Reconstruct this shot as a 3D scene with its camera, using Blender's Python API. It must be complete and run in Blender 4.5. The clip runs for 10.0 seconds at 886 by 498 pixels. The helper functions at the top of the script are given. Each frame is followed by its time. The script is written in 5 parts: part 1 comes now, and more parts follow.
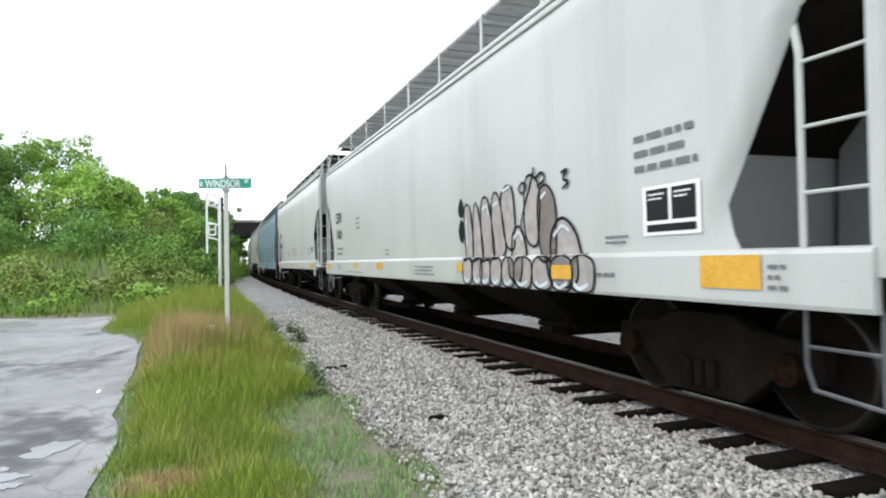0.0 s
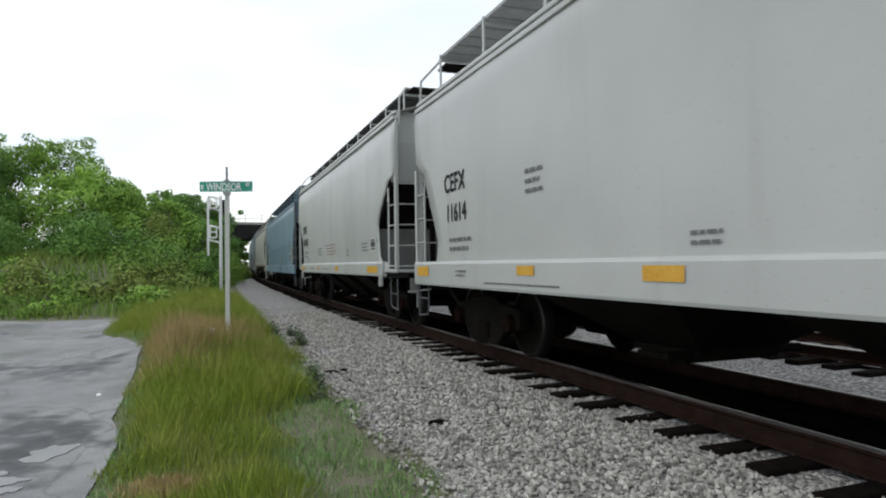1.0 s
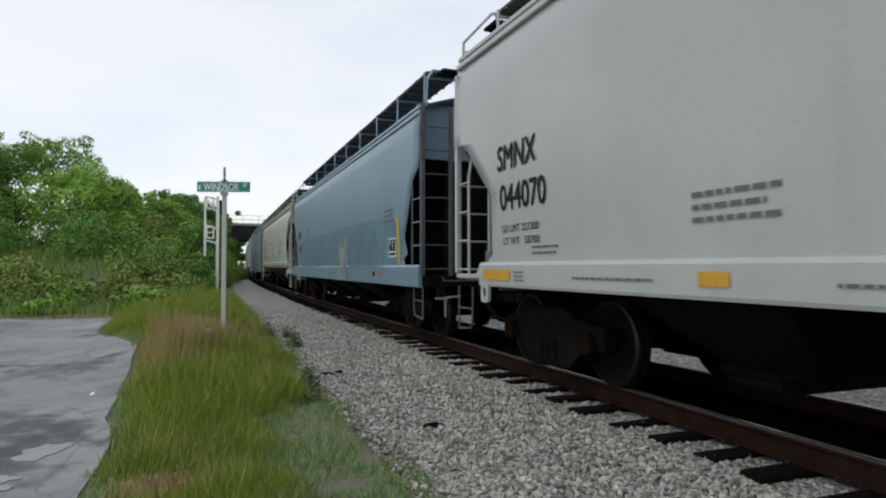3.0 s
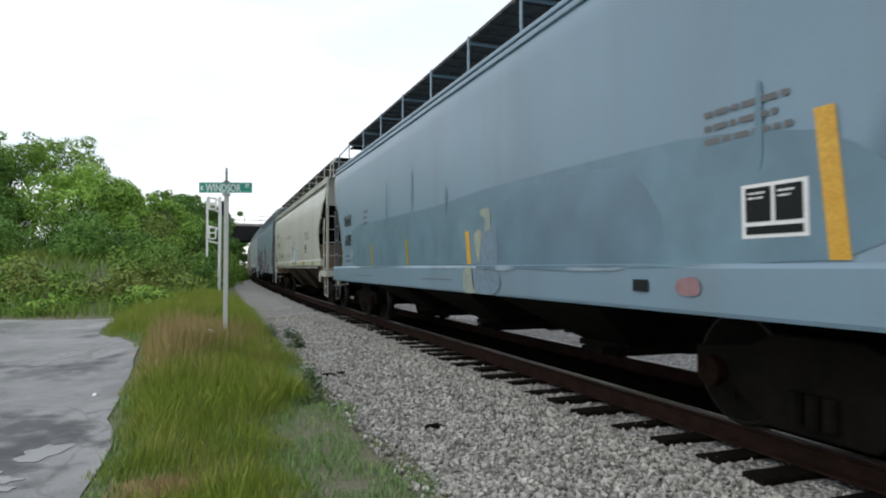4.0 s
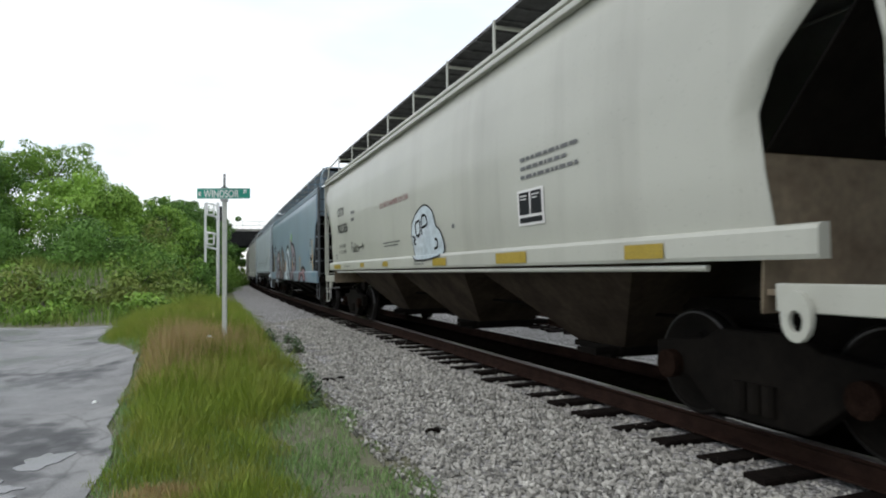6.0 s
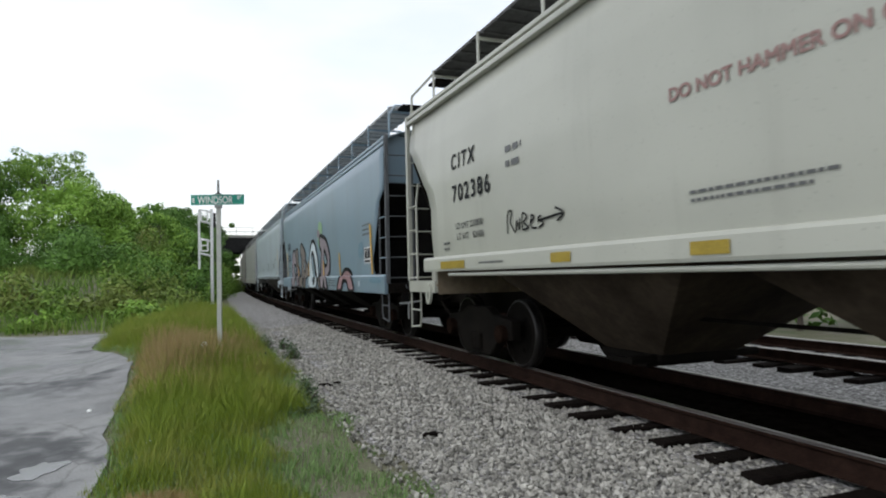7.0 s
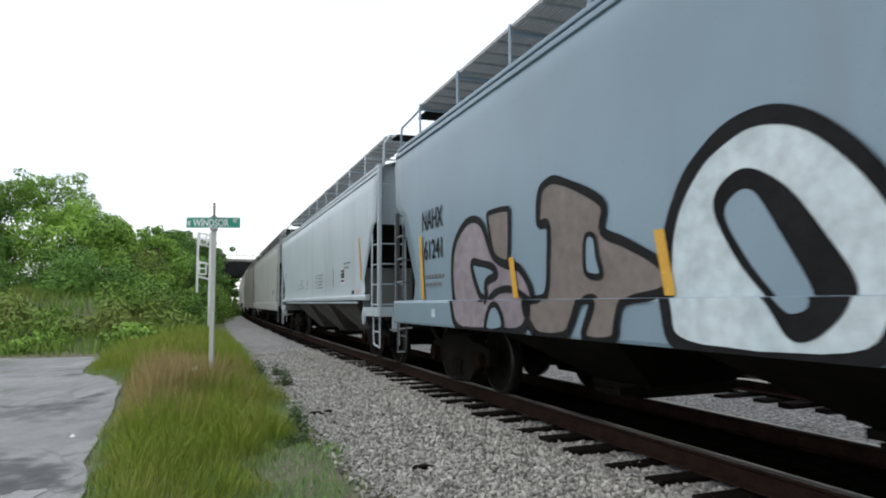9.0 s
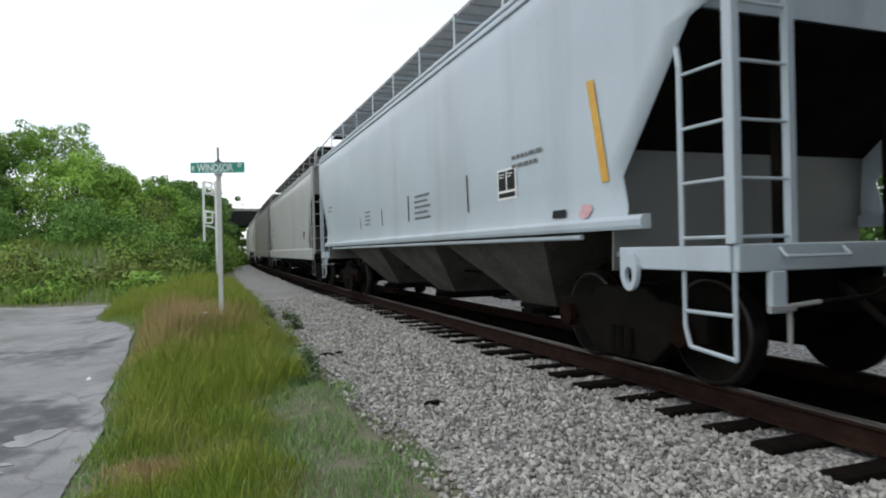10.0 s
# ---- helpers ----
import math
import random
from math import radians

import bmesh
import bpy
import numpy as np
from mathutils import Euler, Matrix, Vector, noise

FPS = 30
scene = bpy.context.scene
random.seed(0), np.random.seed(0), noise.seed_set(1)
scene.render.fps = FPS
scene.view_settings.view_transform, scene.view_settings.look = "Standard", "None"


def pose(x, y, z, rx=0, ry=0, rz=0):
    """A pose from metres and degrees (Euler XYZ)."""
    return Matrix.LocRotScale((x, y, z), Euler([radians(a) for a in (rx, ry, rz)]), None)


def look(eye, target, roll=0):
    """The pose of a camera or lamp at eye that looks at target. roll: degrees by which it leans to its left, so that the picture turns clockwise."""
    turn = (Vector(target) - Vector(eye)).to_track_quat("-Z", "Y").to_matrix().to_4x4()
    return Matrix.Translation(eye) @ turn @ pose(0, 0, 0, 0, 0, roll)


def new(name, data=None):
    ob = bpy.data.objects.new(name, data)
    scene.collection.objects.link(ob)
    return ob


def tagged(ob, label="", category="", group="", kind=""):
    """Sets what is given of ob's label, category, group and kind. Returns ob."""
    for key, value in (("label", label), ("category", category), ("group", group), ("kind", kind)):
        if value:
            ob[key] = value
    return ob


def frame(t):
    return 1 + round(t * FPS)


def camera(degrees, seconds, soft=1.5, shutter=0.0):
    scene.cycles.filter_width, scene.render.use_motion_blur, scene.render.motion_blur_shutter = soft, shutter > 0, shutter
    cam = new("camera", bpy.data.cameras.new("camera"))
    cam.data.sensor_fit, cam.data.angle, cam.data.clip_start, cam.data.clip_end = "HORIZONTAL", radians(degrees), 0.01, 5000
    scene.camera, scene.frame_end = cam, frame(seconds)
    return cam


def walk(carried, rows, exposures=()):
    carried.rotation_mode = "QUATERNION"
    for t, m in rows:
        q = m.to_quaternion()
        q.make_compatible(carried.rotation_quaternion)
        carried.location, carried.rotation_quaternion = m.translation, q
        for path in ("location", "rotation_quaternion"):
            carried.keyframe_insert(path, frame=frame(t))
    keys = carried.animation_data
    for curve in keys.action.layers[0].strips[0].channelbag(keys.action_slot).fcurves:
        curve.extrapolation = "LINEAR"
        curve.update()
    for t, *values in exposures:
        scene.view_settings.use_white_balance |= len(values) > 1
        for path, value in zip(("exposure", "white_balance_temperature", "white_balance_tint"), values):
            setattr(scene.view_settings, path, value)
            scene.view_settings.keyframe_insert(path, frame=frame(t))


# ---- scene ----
# camera: carried by hand beside the line
cam = camera(69.0, 10.0, soft=2.0, shutter=0.1)
PATH = [
    (0.0, -0.009, -0.013, 1.487, 1.01, 0.98, -0.32),
    (0.5, -0.009, -0.017, 1.495, 1.31, 1.21, -0.12),
    (1.0, -0.001, -0.007, 1.501, 1.27, 0.84, -0.22),
    (1.5, 0.0, 0.002, 1.498, 1.24, 0.25, -0.15),
    (2.0, 0.001, 0.003, 1.495, 0.93, 0.17, -0.26),
    (3.5, -0.002, -0.006, 1.498, 1.81, 0.08, -0.56),
    (4.0, 0.001, -0.002, 1.502, 1.62, 0.08, -0.33),
    (4.5, -0.009, -0.006, 1.504, 1.63, 0.01, -0.05),
    (5.0, -0.011, -0.011, 1.509, 1.84, 0.08, 0.41),
    (6.5, 0.002, -0.006, 1.507, 1.95, 1.0, -0.83),
    (7.0, -0.01, -0.013, 1.503, 2.26, 1.35, -0.92),
    (7.5, -0.035, -0.005, 1.495, 1.17, 1.21, -2.82),
    (8.0, -0.001, 0.021, 1.5, 1.7, -0.32, -4.31),
    (8.5, 0.043, 0.044, 1.498, 4.34, 0.22, -2.35),
    (9.0, 0.055, 0.103, 1.505, 4.68, 0.4, -0.94),
    (9.5, 0.05, 0.191, 1.447, 3.55, 0.49, 2.16),
    (10.0, 0.031, 0.177, 1.422, -0.03, 1.25, -0.38),
]
walk(cam, [(t, pose(x, y, z, 90 + p, r, w)) for t, x, y, z, p, r, w in PATH],
     exposures=[(0.0, 0.82), (0.3, 0.64), (0.6, 0.22), (1.0, -0.1), (1.5, -0.35), (2.0, -0.35), (2.8, -0.35), (3.5, -0.32), (4.2, -0.02), (5.0, 0.0), (6.4, -0.1), (7.0, -0.12), (7.5, -0.2), (8.3, -0.05), (9.0, 0.05), (10.0, 0.0)])

# ---- world and light: a bright overcast day ----
SUN_UP, SUN_TURN = 58, 250
world = bpy.data.worlds.new("overcast_sky")
scene.world = world
world.use_nodes = True
wn, wl = world.node_tree.nodes, world.node_tree.links
wn.clear()
sky = wn.new("ShaderNodeTexSky")
sky.sky_type, sky.sun_disc = "NISHITA", False
sky.sun_elevation, sky.sun_rotation = radians(SUN_UP), radians(SUN_TURN)
coord = wn.new("ShaderNodeTexCoord")
stretch = wn.new("ShaderNodeMapping")
stretch.inputs["Scale"].default_value = (1.2, 1.2, 3.5)
clouds = wn.new("ShaderNodeTexNoise")
clouds.inputs["Scale"].default_value, clouds.inputs["Detail"].default_value = 2.2, 6.0
ramp = wn.new("ShaderNodeValToRGB")
ramp.color_ramp.elements[0].position, ramp.color_ramp.elements[1].position = 0.36, 0.56
ramp.color_ramp.elements[0].color = (0.87, 0.92, 0.97, 1)
ramp.color_ramp.elements[1].color = (1.0, 1.0, 1.0, 1)
back_sky, back_cloud = wn.new("ShaderNodeBackground"), wn.new("ShaderNodeBackground")
back_sky.inputs["Strength"].default_value = 0.05
back_cloud.inputs["Strength"].default_value = 1.02
both, wout = wn.new("ShaderNodeAddShader"), wn.new("ShaderNodeOutputWorld")
for a, b in ((coord.outputs["Generated"], stretch.inputs["Vector"]), (stretch.outputs["Vector"], clouds.inputs["Vector"]),
             (clouds.outputs["Fac"], ramp.inputs["Fac"]), (ramp.outputs["Color"], back_cloud.inputs["Color"]),
             (sky.outputs["Color"], back_sky.inputs["Color"]), (back_sky.outputs[0], both.inputs[0]),
             (back_cloud.outputs[0], both.inputs[1]), (both.outputs[0], wout.inputs["Surface"])):
    wl.new(a, b)
sun = new("sun", bpy.data.lights.new("sun", "SUN"))
sun.data.energy, sun.data.angle, sun.data.color = 0.7, radians(25), (1.0, 0.97, 0.92)
sun.matrix_world = look((-40, -15, 70), (0, 10, 0))


# ---- materials ----
def material(name, base, rough=0.6, metal=0.0):
    m = bpy.data.materials.new(name)
    m.use_nodes = True
    b = m.node_tree.nodes["Principled BSDF"]
    b.inputs["Base Color"].default_value = (*base, 1)
    b.inputs["Roughness"].default_value, b.inputs["Metallic"].default_value = rough, metal
    return m


def node(m, kind, **inputs):
    n = m.node_tree.nodes.new(kind)
    for key, value in inputs.items():
        n.inputs[key.replace("_", " ")].default_value = value
    return n


def link(m, a, b):
    m.node_tree.links.new(a, b)


def mapped(m, scale=(1, 1, 1), world_space=False):
    if world_space:
        c = m.node_tree.nodes.new("ShaderNodeNewGeometry").outputs["Position"]
    else:
        c = m.node_tree.nodes.new("ShaderNodeTexCoord").outputs["Object"]
    n = node(m, "ShaderNodeMapping", Scale=scale)
    link(m, c, n.inputs["Vector"])
    return n.outputs["Vector"]


def ramped(m, fac, stops):
    r = m.node_tree.nodes.new("ShaderNodeValToRGB")
    while len(r.color_ramp.elements) < len(stops):
        r.color_ramp.elements.new(0.5)
    for e, (at, c) in zip(r.color_ramp.elements, stops):
        e.position, e.color = at, (*c, 1)
    link(m, fac, r.inputs["Fac"])
    return r.outputs["Color"]


def blend(m, fac, a, b, mode="MIX"):
    n = m.node_tree.nodes.new("ShaderNodeMix")
    n.data_type, n.blend_type = "RGBA", mode
    for value, sock in ((fac, n.inputs[0]), (a, n.inputs[6]), (b, n.inputs[7])):
        if isinstance(value, (int, float)):
            sock.default_value = value
        elif isinstance(value, tuple):
            sock.default_value = (*value, 1)
        else:
            link(m, value, sock)
    return n.outputs[2]


def bumped(m, height, strength, distance):
    b = node(m, "ShaderNodeBump", Strength=strength, Distance=distance)
    link(m, height, b.inputs["Height"])
    link(m, b.outputs["Normal"], m.node_tree.nodes["Principled BSDF"].inputs["Normal"])


def base_of(m, colour):
    link(m, colour, m.node_tree.nodes["Principled BSDF"].inputs["Base Color"])


def scaled(c, k):
    return tuple(min(1.0, v * k) for v in c)


def speckled(name, colours, scale, rough, bump=0.0, distance=0.01, world_space=False, stretch=(1, 1, 1), island=False):
    """A surface that wanders between its colours at two scales."""
    m = material(name, colours[0], rough)
    v = mapped(m, stretch, world_space)
    big = node(m, "ShaderNodeTexNoise", Scale=scale, Detail=6.0, Roughness=0.65)
    fine = node(m, "ShaderNodeTexNoise", Scale=scale * 9, Detail=3.0)
    link(m, v, big.inputs["Vector"])
    link(m, v, fine.inputs["Vector"])
    n = len(colours)
    col = ramped(m, big.outputs["Fac"], [(0.3 + 0.4 * i / max(1, n - 1), c) for i, c in enumerate(colours)])
    col = blend(m, 0.5, col, ramped(m, fine.outputs["Fac"], [(0.3, (0.45,) * 3), (0.7, (1.0,) * 3)]), "MULTIPLY")
    if island:
        geo = m.node_tree.nodes.new("ShaderNodeNewGeometry")
        col = blend(m, 0.75, col, ramped(m, geo.outputs["Random Per Island"], [(0.0, (0.14,) * 3), (0.35, (0.6,) * 3), (0.7, (0.9,) * 3), (1.0, (1.0,) * 3)]), "MULTIPLY")
    base_of(m, col)
    if bump:
        bumped(m, fine.outputs["Fac"], bump, distance)
    return m


def car_paint(name, base, grime=(0.16, 0.14, 0.12), dirt=0.5):
    """Weathered enamel: long vertical streaks, blotches, a little rust dust."""
    m = material(name, base, 0.35)
    streak = node(m, "ShaderNodeTexNoise", Scale=1.0, Detail=5.0, Roughness=0.55)
    link(m, mapped(m, (1.15, 1.15, 0.09)), streak.inputs["Vector"])
    blotch = node(m, "ShaderNodeTexNoise", Scale=0.55, Detail=4.0)
    link(m, mapped(m), blotch.inputs["Vector"])
    speck = node(m, "ShaderNodeTexNoise", Scale=38.0, Detail=2.0)
    link(m, mapped(m), speck.inputs["Vector"])
    col = blend(m, ramped(m, blotch.outputs["Fac"], [(0.35, (0, 0, 0)), (0.7, (1, 1, 1))]), base, scaled(base, 0.86))
    col = blend(m, ramped(m, streak.outputs["Fac"], [(0.53, (0, 0, 0)), (0.80, (dirt * 0.8,) * 3)]), col, grime)
    col = blend(m, ramped(m, speck.outputs["Fac"], [(0.66, (0, 0, 0)), (0.76, (0.35,) * 3)]), col, grime)
    base_of(m, col)
    bumped(m, blotch.outputs["Fac"], 0.25, 0.02)
    return m


PAINT = {
    "light_grey": car_paint("light_grey_paint", (0.45, 0.47, 0.45)),
    "pale_grey": car_paint("pale_grey_paint", (0.40, 0.41, 0.40)),
    "blue": car_paint("faded_blue_paint", (0.18, 0.276, 0.345)),
    "slate_blue": car_paint("greyed_blue_paint", (0.20, 0.282, 0.345)),
    "end_grey": car_paint("dark_grey_end_paint", (0.16, 0.165, 0.16), dirt=0.7),
    "cream": car_paint("cream_paint", (0.46, 0.47, 0.41)),
    "ice": car_paint("ice_blue_paint", (0.43, 0.50, 0.545)),
    "taupe": car_paint("taupe_paint", (0.22, 0.205, 0.20)),
    "white": car_paint("white_paint", (0.62, 0.62, 0.60)),
}
MAT = {
    "black": speckled("near_black_steel", [(0.004, 0.004, 0.004), (0.012, 0.011, 0.010)], 3.0, 0.7),
    # near-black bed: the shade under the train is put into this colour
    "shaded_bed": speckled("shaded_track_bed", [(0.003, 0.0025, 0.002), (0.012, 0.010, 0.008)], 9.0, 0.95, 1.0, 0.03, world_space=True),
    "faint": material("faded_lettering", (0.12, 0.125, 0.125), 0.6),
    "rust_bed": speckled("rust_stained_stones", [(0.012, 0.007, 0.005), (0.034, 0.021, 0.016)], 12.0, 0.95, 1.0, 0.03, world_space=True),
    "tan_rust": speckled("tan_rusty_end", [(0.13, 0.095, 0.06), (0.27, 0.22, 0.15)], 1.4, 0.8),
    "dark_steel": speckled("grimy_end_steel", [(0.05, 0.055, 0.06), (0.12, 0.13, 0.14)], 2.0, 0.7),
    # dirty steel, taken near black: the shade beneath the cars is in the colour
    "under": speckled("dirty_shaded_underframe", [(0.004, 0.0035, 0.003), (0.013, 0.011, 0.009)], 2.5, 0.85),
    "brown_dirt": speckled("brown_dirty_hopper", [(0.022, 0.016, 0.011), (0.075, 0.058, 0.042)], 1.6, 0.8),
    "grey_dirt": speckled("grey_dirty_hopper", [(0.065, 0.06, 0.053), (0.14, 0.132, 0.12)], 1.6, 0.8),
    "rail_steel": material("worn_rail_steel", (0.35, 0.33, 0.31), 0.3, 0.9),
    "wheel_steel": material("wheel_tread_steel", (0.035, 0.033, 0.032), 0.4, 0.8),
    "rail_rust": speckled("rusty_rail", [(0.015, 0.008, 0.006), (0.034, 0.019, 0.014)], 5.0, 0.85, 0.3, 0.004),
    "tie": speckled("creosoted_timber", [(0.005, 0.004, 0.0035), (0.018, 0.014, 0.012)], 4.0, 0.9, 0.5, 0.01, stretch=(6, 1, 6)),
    "lettering": material("black_lettering", (0.014, 0.016, 0.017), 0.6),
    "grey_lettering": material("worn_grey_lettering", (0.05, 0.053, 0.053), 0.6),
    "red_lettering": material("faded_red_lettering", (0.31, 0.19, 0.175), 0.6),
    "white_lettering": material("white_stencil", (0.75, 0.75, 0.73), 0.6),
    "yellow": speckled("yellow_reflective_tape", [(0.62, 0.32, 0.02), (0.72, 0.42, 0.05)], 6.0, 0.45),
    "mustard": speckled("mustard_reflective_tape", [(0.33, 0.235, 0.015), (0.42, 0.305, 0.03)], 6.0, 0.45),
    "spray_black": speckled("black_spray_paint", [(0.008, 0.008, 0.009), (0.018, 0.018, 0.02)], 2.0, 0.6),
    "spray_tan": speckled("tan_spray_paint", [(0.29, 0.265, 0.25), (0.40, 0.38, 0.36)], 0.9, 0.6),
    "spray_white": speckled("white_spray_paint", [(0.46, 0.56, 0.60), (0.64, 0.72, 0.75)], 0.9, 0.6),
    "spray_mauve": speckled("mauve_spray_paint", [(0.21, 0.175, 0.20), (0.32, 0.275, 0.30)], 0.9, 0.6),
    "spray_brown": speckled("brown_spray_paint", [(0.15, 0.125, 0.11), (0.22, 0.185, 0.165)], 0.9, 0.6),
    "spray_green": speckled("green_spray_paint", [(0.22, 0.40, 0.18), (0.28, 0.44, 0.28)], 0.9, 0.6),
    "spray_red": speckled("dull_red_spray_paint", [(0.27, 0.15, 0.16), (0.36, 0.22, 0.23)], 0.9, 0.6),
    "dark_blue": speckled("dark_blue_patch", [(0.10, 0.178, 0.245), (0.14, 0.23, 0.295)], 0.2, 0.38),
    "mid_blue": speckled("repainted_pale_patch", [(0.110, 0.203, 0.262), (0.155, 0.262, 0.322)], 0.25, 0.38),
    "grating": speckled("weathered_grating", [(0.06, 0.06, 0.06), (0.12, 0.12, 0.12)], 6.0, 0.7),
    "galvanised": speckled("galvanised_steel", [(0.28, 0.29, 0.285), (0.37, 0.38, 0.375)], 8.0, 0.5),
    "post_steel": speckled("pale_galvanised_post", [(0.46, 0.48, 0.44), (0.58, 0.60, 0.55)], 8.0, 0.5),
    "sign_green": material("green_sign_sheeting", (0.005, 0.27, 0.19), 0.4),
    "sign_white": material("white_sign_lettering", (0.8, 0.82, 0.8), 0.5),
    "signal_white": speckled("white_painted_steel", [(0.76, 0.77, 0.76), (0.86, 0.87, 0.86)], 3.0, 0.5),
    "girder": speckled("dark_bridge_steel", [(0.012, 0.012, 0.013), (0.03, 0.03, 0.03)], 0.6, 0.8),
    "concrete": speckled("weathered_concrete", [(0.22, 0.22, 0.20), (0.38, 0.37, 0.34)], 0.5, 0.9, 0.3, 0.02),
    "stone": speckled("crushed_limestone", [(0.31, 0.30, 0.265), (0.68, 0.665, 0.61)], 6.0, 0.9, island=True),
    "bark": speckled("grey_bark", [(0.06, 0.05, 0.04), (0.14, 0.12, 0.10)], 4.0, 0.95, 0.6, 0.02, stretch=(1, 1, 0.3)),
    "puddle": material("still_water", (0.11, 0.115, 0.12), 0.1),
}


for key, gloss in (("under", 0.06), ("black", 0.08), ("shaded_bed", 0.0), ("tie", 0.04), ("rail_rust", 0.06), ("brown_dirt", 0.1), ("grey_dirt", 0.15), ("girder", 0.03), ("grating", 0.1), ("stone", 0.2), ("lettering", 0.12), ("spray_black", 0.1), ("rust_bed", 0.0)):
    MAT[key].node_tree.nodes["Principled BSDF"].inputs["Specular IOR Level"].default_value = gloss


def leafy(name, dark, light, brown=None, patch=0.25):
    m = material(name, dark, 0.6)
    geo = m.node_tree.nodes.new("ShaderNodeNewGeometry")
    big = node(m, "ShaderNodeTexNoise", Scale=patch, Detail=3.0)
    link(m, mapped(m, world_space=True), big.inputs["Vector"])
    col = blend(m, geo.outputs["Random Per Island"], dark, light)
    other = brown or scaled(light, 1.3)
    col = blend(m, ramped(m, big.outputs["Fac"], [(0.48, (0, 0, 0)), (0.66, (0.75,) * 3)]), col, other)
    base_of(m, col)
    m.node_tree.nodes["Principled BSDF"].inputs["Specular IOR Level"].default_value = 0.15
    return m


LEAF = {
    "tree": leafy("broadleaf_foliage", (0.085, 0.175, 0.026), (0.24, 0.40, 0.068)),
    # darker leaves; on understorey bushes they hold the canopy's shade in their colour
    "tree_dark": leafy("dark_shaded_foliage", (0.04, 0.10, 0.02), (0.115, 0.225, 0.042)),
    "bush": leafy("vine_foliage", (0.07, 0.145, 0.023), (0.195, 0.315, 0.055), (0.21, 0.22, 0.065)),
    "weed": leafy("weed_foliage", (0.06, 0.10, 0.05), (0.11, 0.16, 0.08), (0.14, 0.13, 0.08)),
    "grass": leafy("long_grass", (0.11, 0.17, 0.018), (0.25, 0.325, 0.042), (0.30, 0.29, 0.075), 1.3),
    "seed": leafy("rusty_seed_heads", (0.30, 0.21, 0.10), (0.42, 0.33, 0.16), None, 0.9),
    "low": leafy("low_clover", (0.12, 0.23, 0.07), (0.26, 0.39, 0.15), (0.28, 0.33, 0.18), 1.2),
}


# ---- mesh building ----
class Shape:
    """Points and faces gathered for one mesh."""

    def __init__(self):
        self.v, self.f = [], []

    def add(self, verts, faces):
        k = len(self.v)
        self.v += [tuple(p) for p in verts]
        self.f += [tuple(i + k for i in f) for f in faces]
        return self

    def box(self, x0, x1, y0, y1, z0, z1):
        p = [(x, y, z) for x in (x0, x1) for y in (y0, y1) for z in (z0, z1)]
        return self.add(p, [(0, 1, 3, 2), (4, 6, 7, 5), (0, 4, 5, 1), (2, 3, 7, 6), (0, 2, 6, 4), (1, 5, 7, 3)])

    def tube(self, a, b, r, n=8, r2=None):
        a, b = Vector(a), Vector(b)
        d = (b - a).normalized()
        u = d.orthogonal().normalized()
        w = d.cross(u)
        r2 = r if r2 is None else r2
        ring = [(u * math.cos(2 * math.pi * i / n) + w * math.sin(2 * math.pi * i / n)) for i in range(n)]
        p = [a + q * r for q in ring] + [b + q * r2 for q in ring]
        f = [(i, (i + 1) % n, n + (i + 1) % n, n + i) for i in range(n)]
        return self.add(p, f + [tuple(range(n))[::-1], tuple(range(n, 2 * n))])

    def bent(self, points, r, n=8):
        for a, b in zip(points, points[1:]):
            self.tube(a, b, r, n)
        return self

    def prism(self, outline, y0, y1):
        """An outline in x and z, thick from y0 to y1."""
        n = len(outline)
        p = [(x, y0, z) for x, z in outline] + [(x, y1, z) for x, z in outline]
        f = [(i, (i + 1) % n, n + (i + 1) % n, n + i) for i in range(n)]
        return self.add(p, f + [tuple(range(n))[::-1], tuple(range(n, 2 * n))])

    def grid(self, rows, closed=False):
        k, m = len(rows), len(rows[0])
        f = []
        for i in range(k - 1):
            for j in range(m - (0 if closed else 1)):
                f.append((i * m + j, i * m + (j + 1) % m, (i + 1) * m + (j + 1) % m, (i + 1) * m + j))
        return self.add([p for r in rows for p in r], f)

    def frustum(self, top, zt, bottom, zb):
        """top and bottom: x0, x1, y0, y1."""
        p = [(x, y, z) for (x0, x1, y0, y1), z in ((top, zt), (bottom, zb)) for x, y in ((x0, y0), (x1, y0), (x1, y1), (x0, y1))]
        return self.add(p, [(0, 1, 2, 3), (7, 6, 5, 4)] + [(i, i + 4, (i + 1) % 4 + 4, (i + 1) % 4) for i in range(4)])

    def mesh(self, name, mat, smooth=False):
        me = bpy.data.meshes.new(name)
        me.from_pydata(self.v, [], self.f)
        bm = bmesh.new()
        bm.from_mesh(me)
        if len(bm.faces) < 20000:
            bmesh.ops.recalc_face_normals(bm, faces=bm.faces)
        bm.to_mesh(me)
        bm.free()
        if smooth:
            me.shade_smooth()
        me.materials.append(mat)
        return me


def part(name, shape, mat, parent, label="", smooth=False, bevel=0.0):
    ob = new(name, shape.mesh(name, mat, smooth))
    ob.parent = parent
    if bevel:
        b = ob.modifiers.new("worn_edges", "BEVEL")
        b.width, b.segments, b.limit_method = bevel, 2, "ANGLE"
    return tagged(ob, label)


def thing(name, label, category, group="", kind=""):
    return tagged(new(name), label, category, group, kind)


# ---- the line: a wide curve ----
HEADING, BEND, START = radians(20.0), 0.00059, Vector((2.97, 6.28))
SPEED = 8.83
RAIL_TOP = 0.22


def centre(s):
    h = HEADING - BEND * s
    return START + Vector(((math.cos(HEADING) - math.cos(h)) / BEND, (math.sin(HEADING) - math.sin(h)) / BEND))


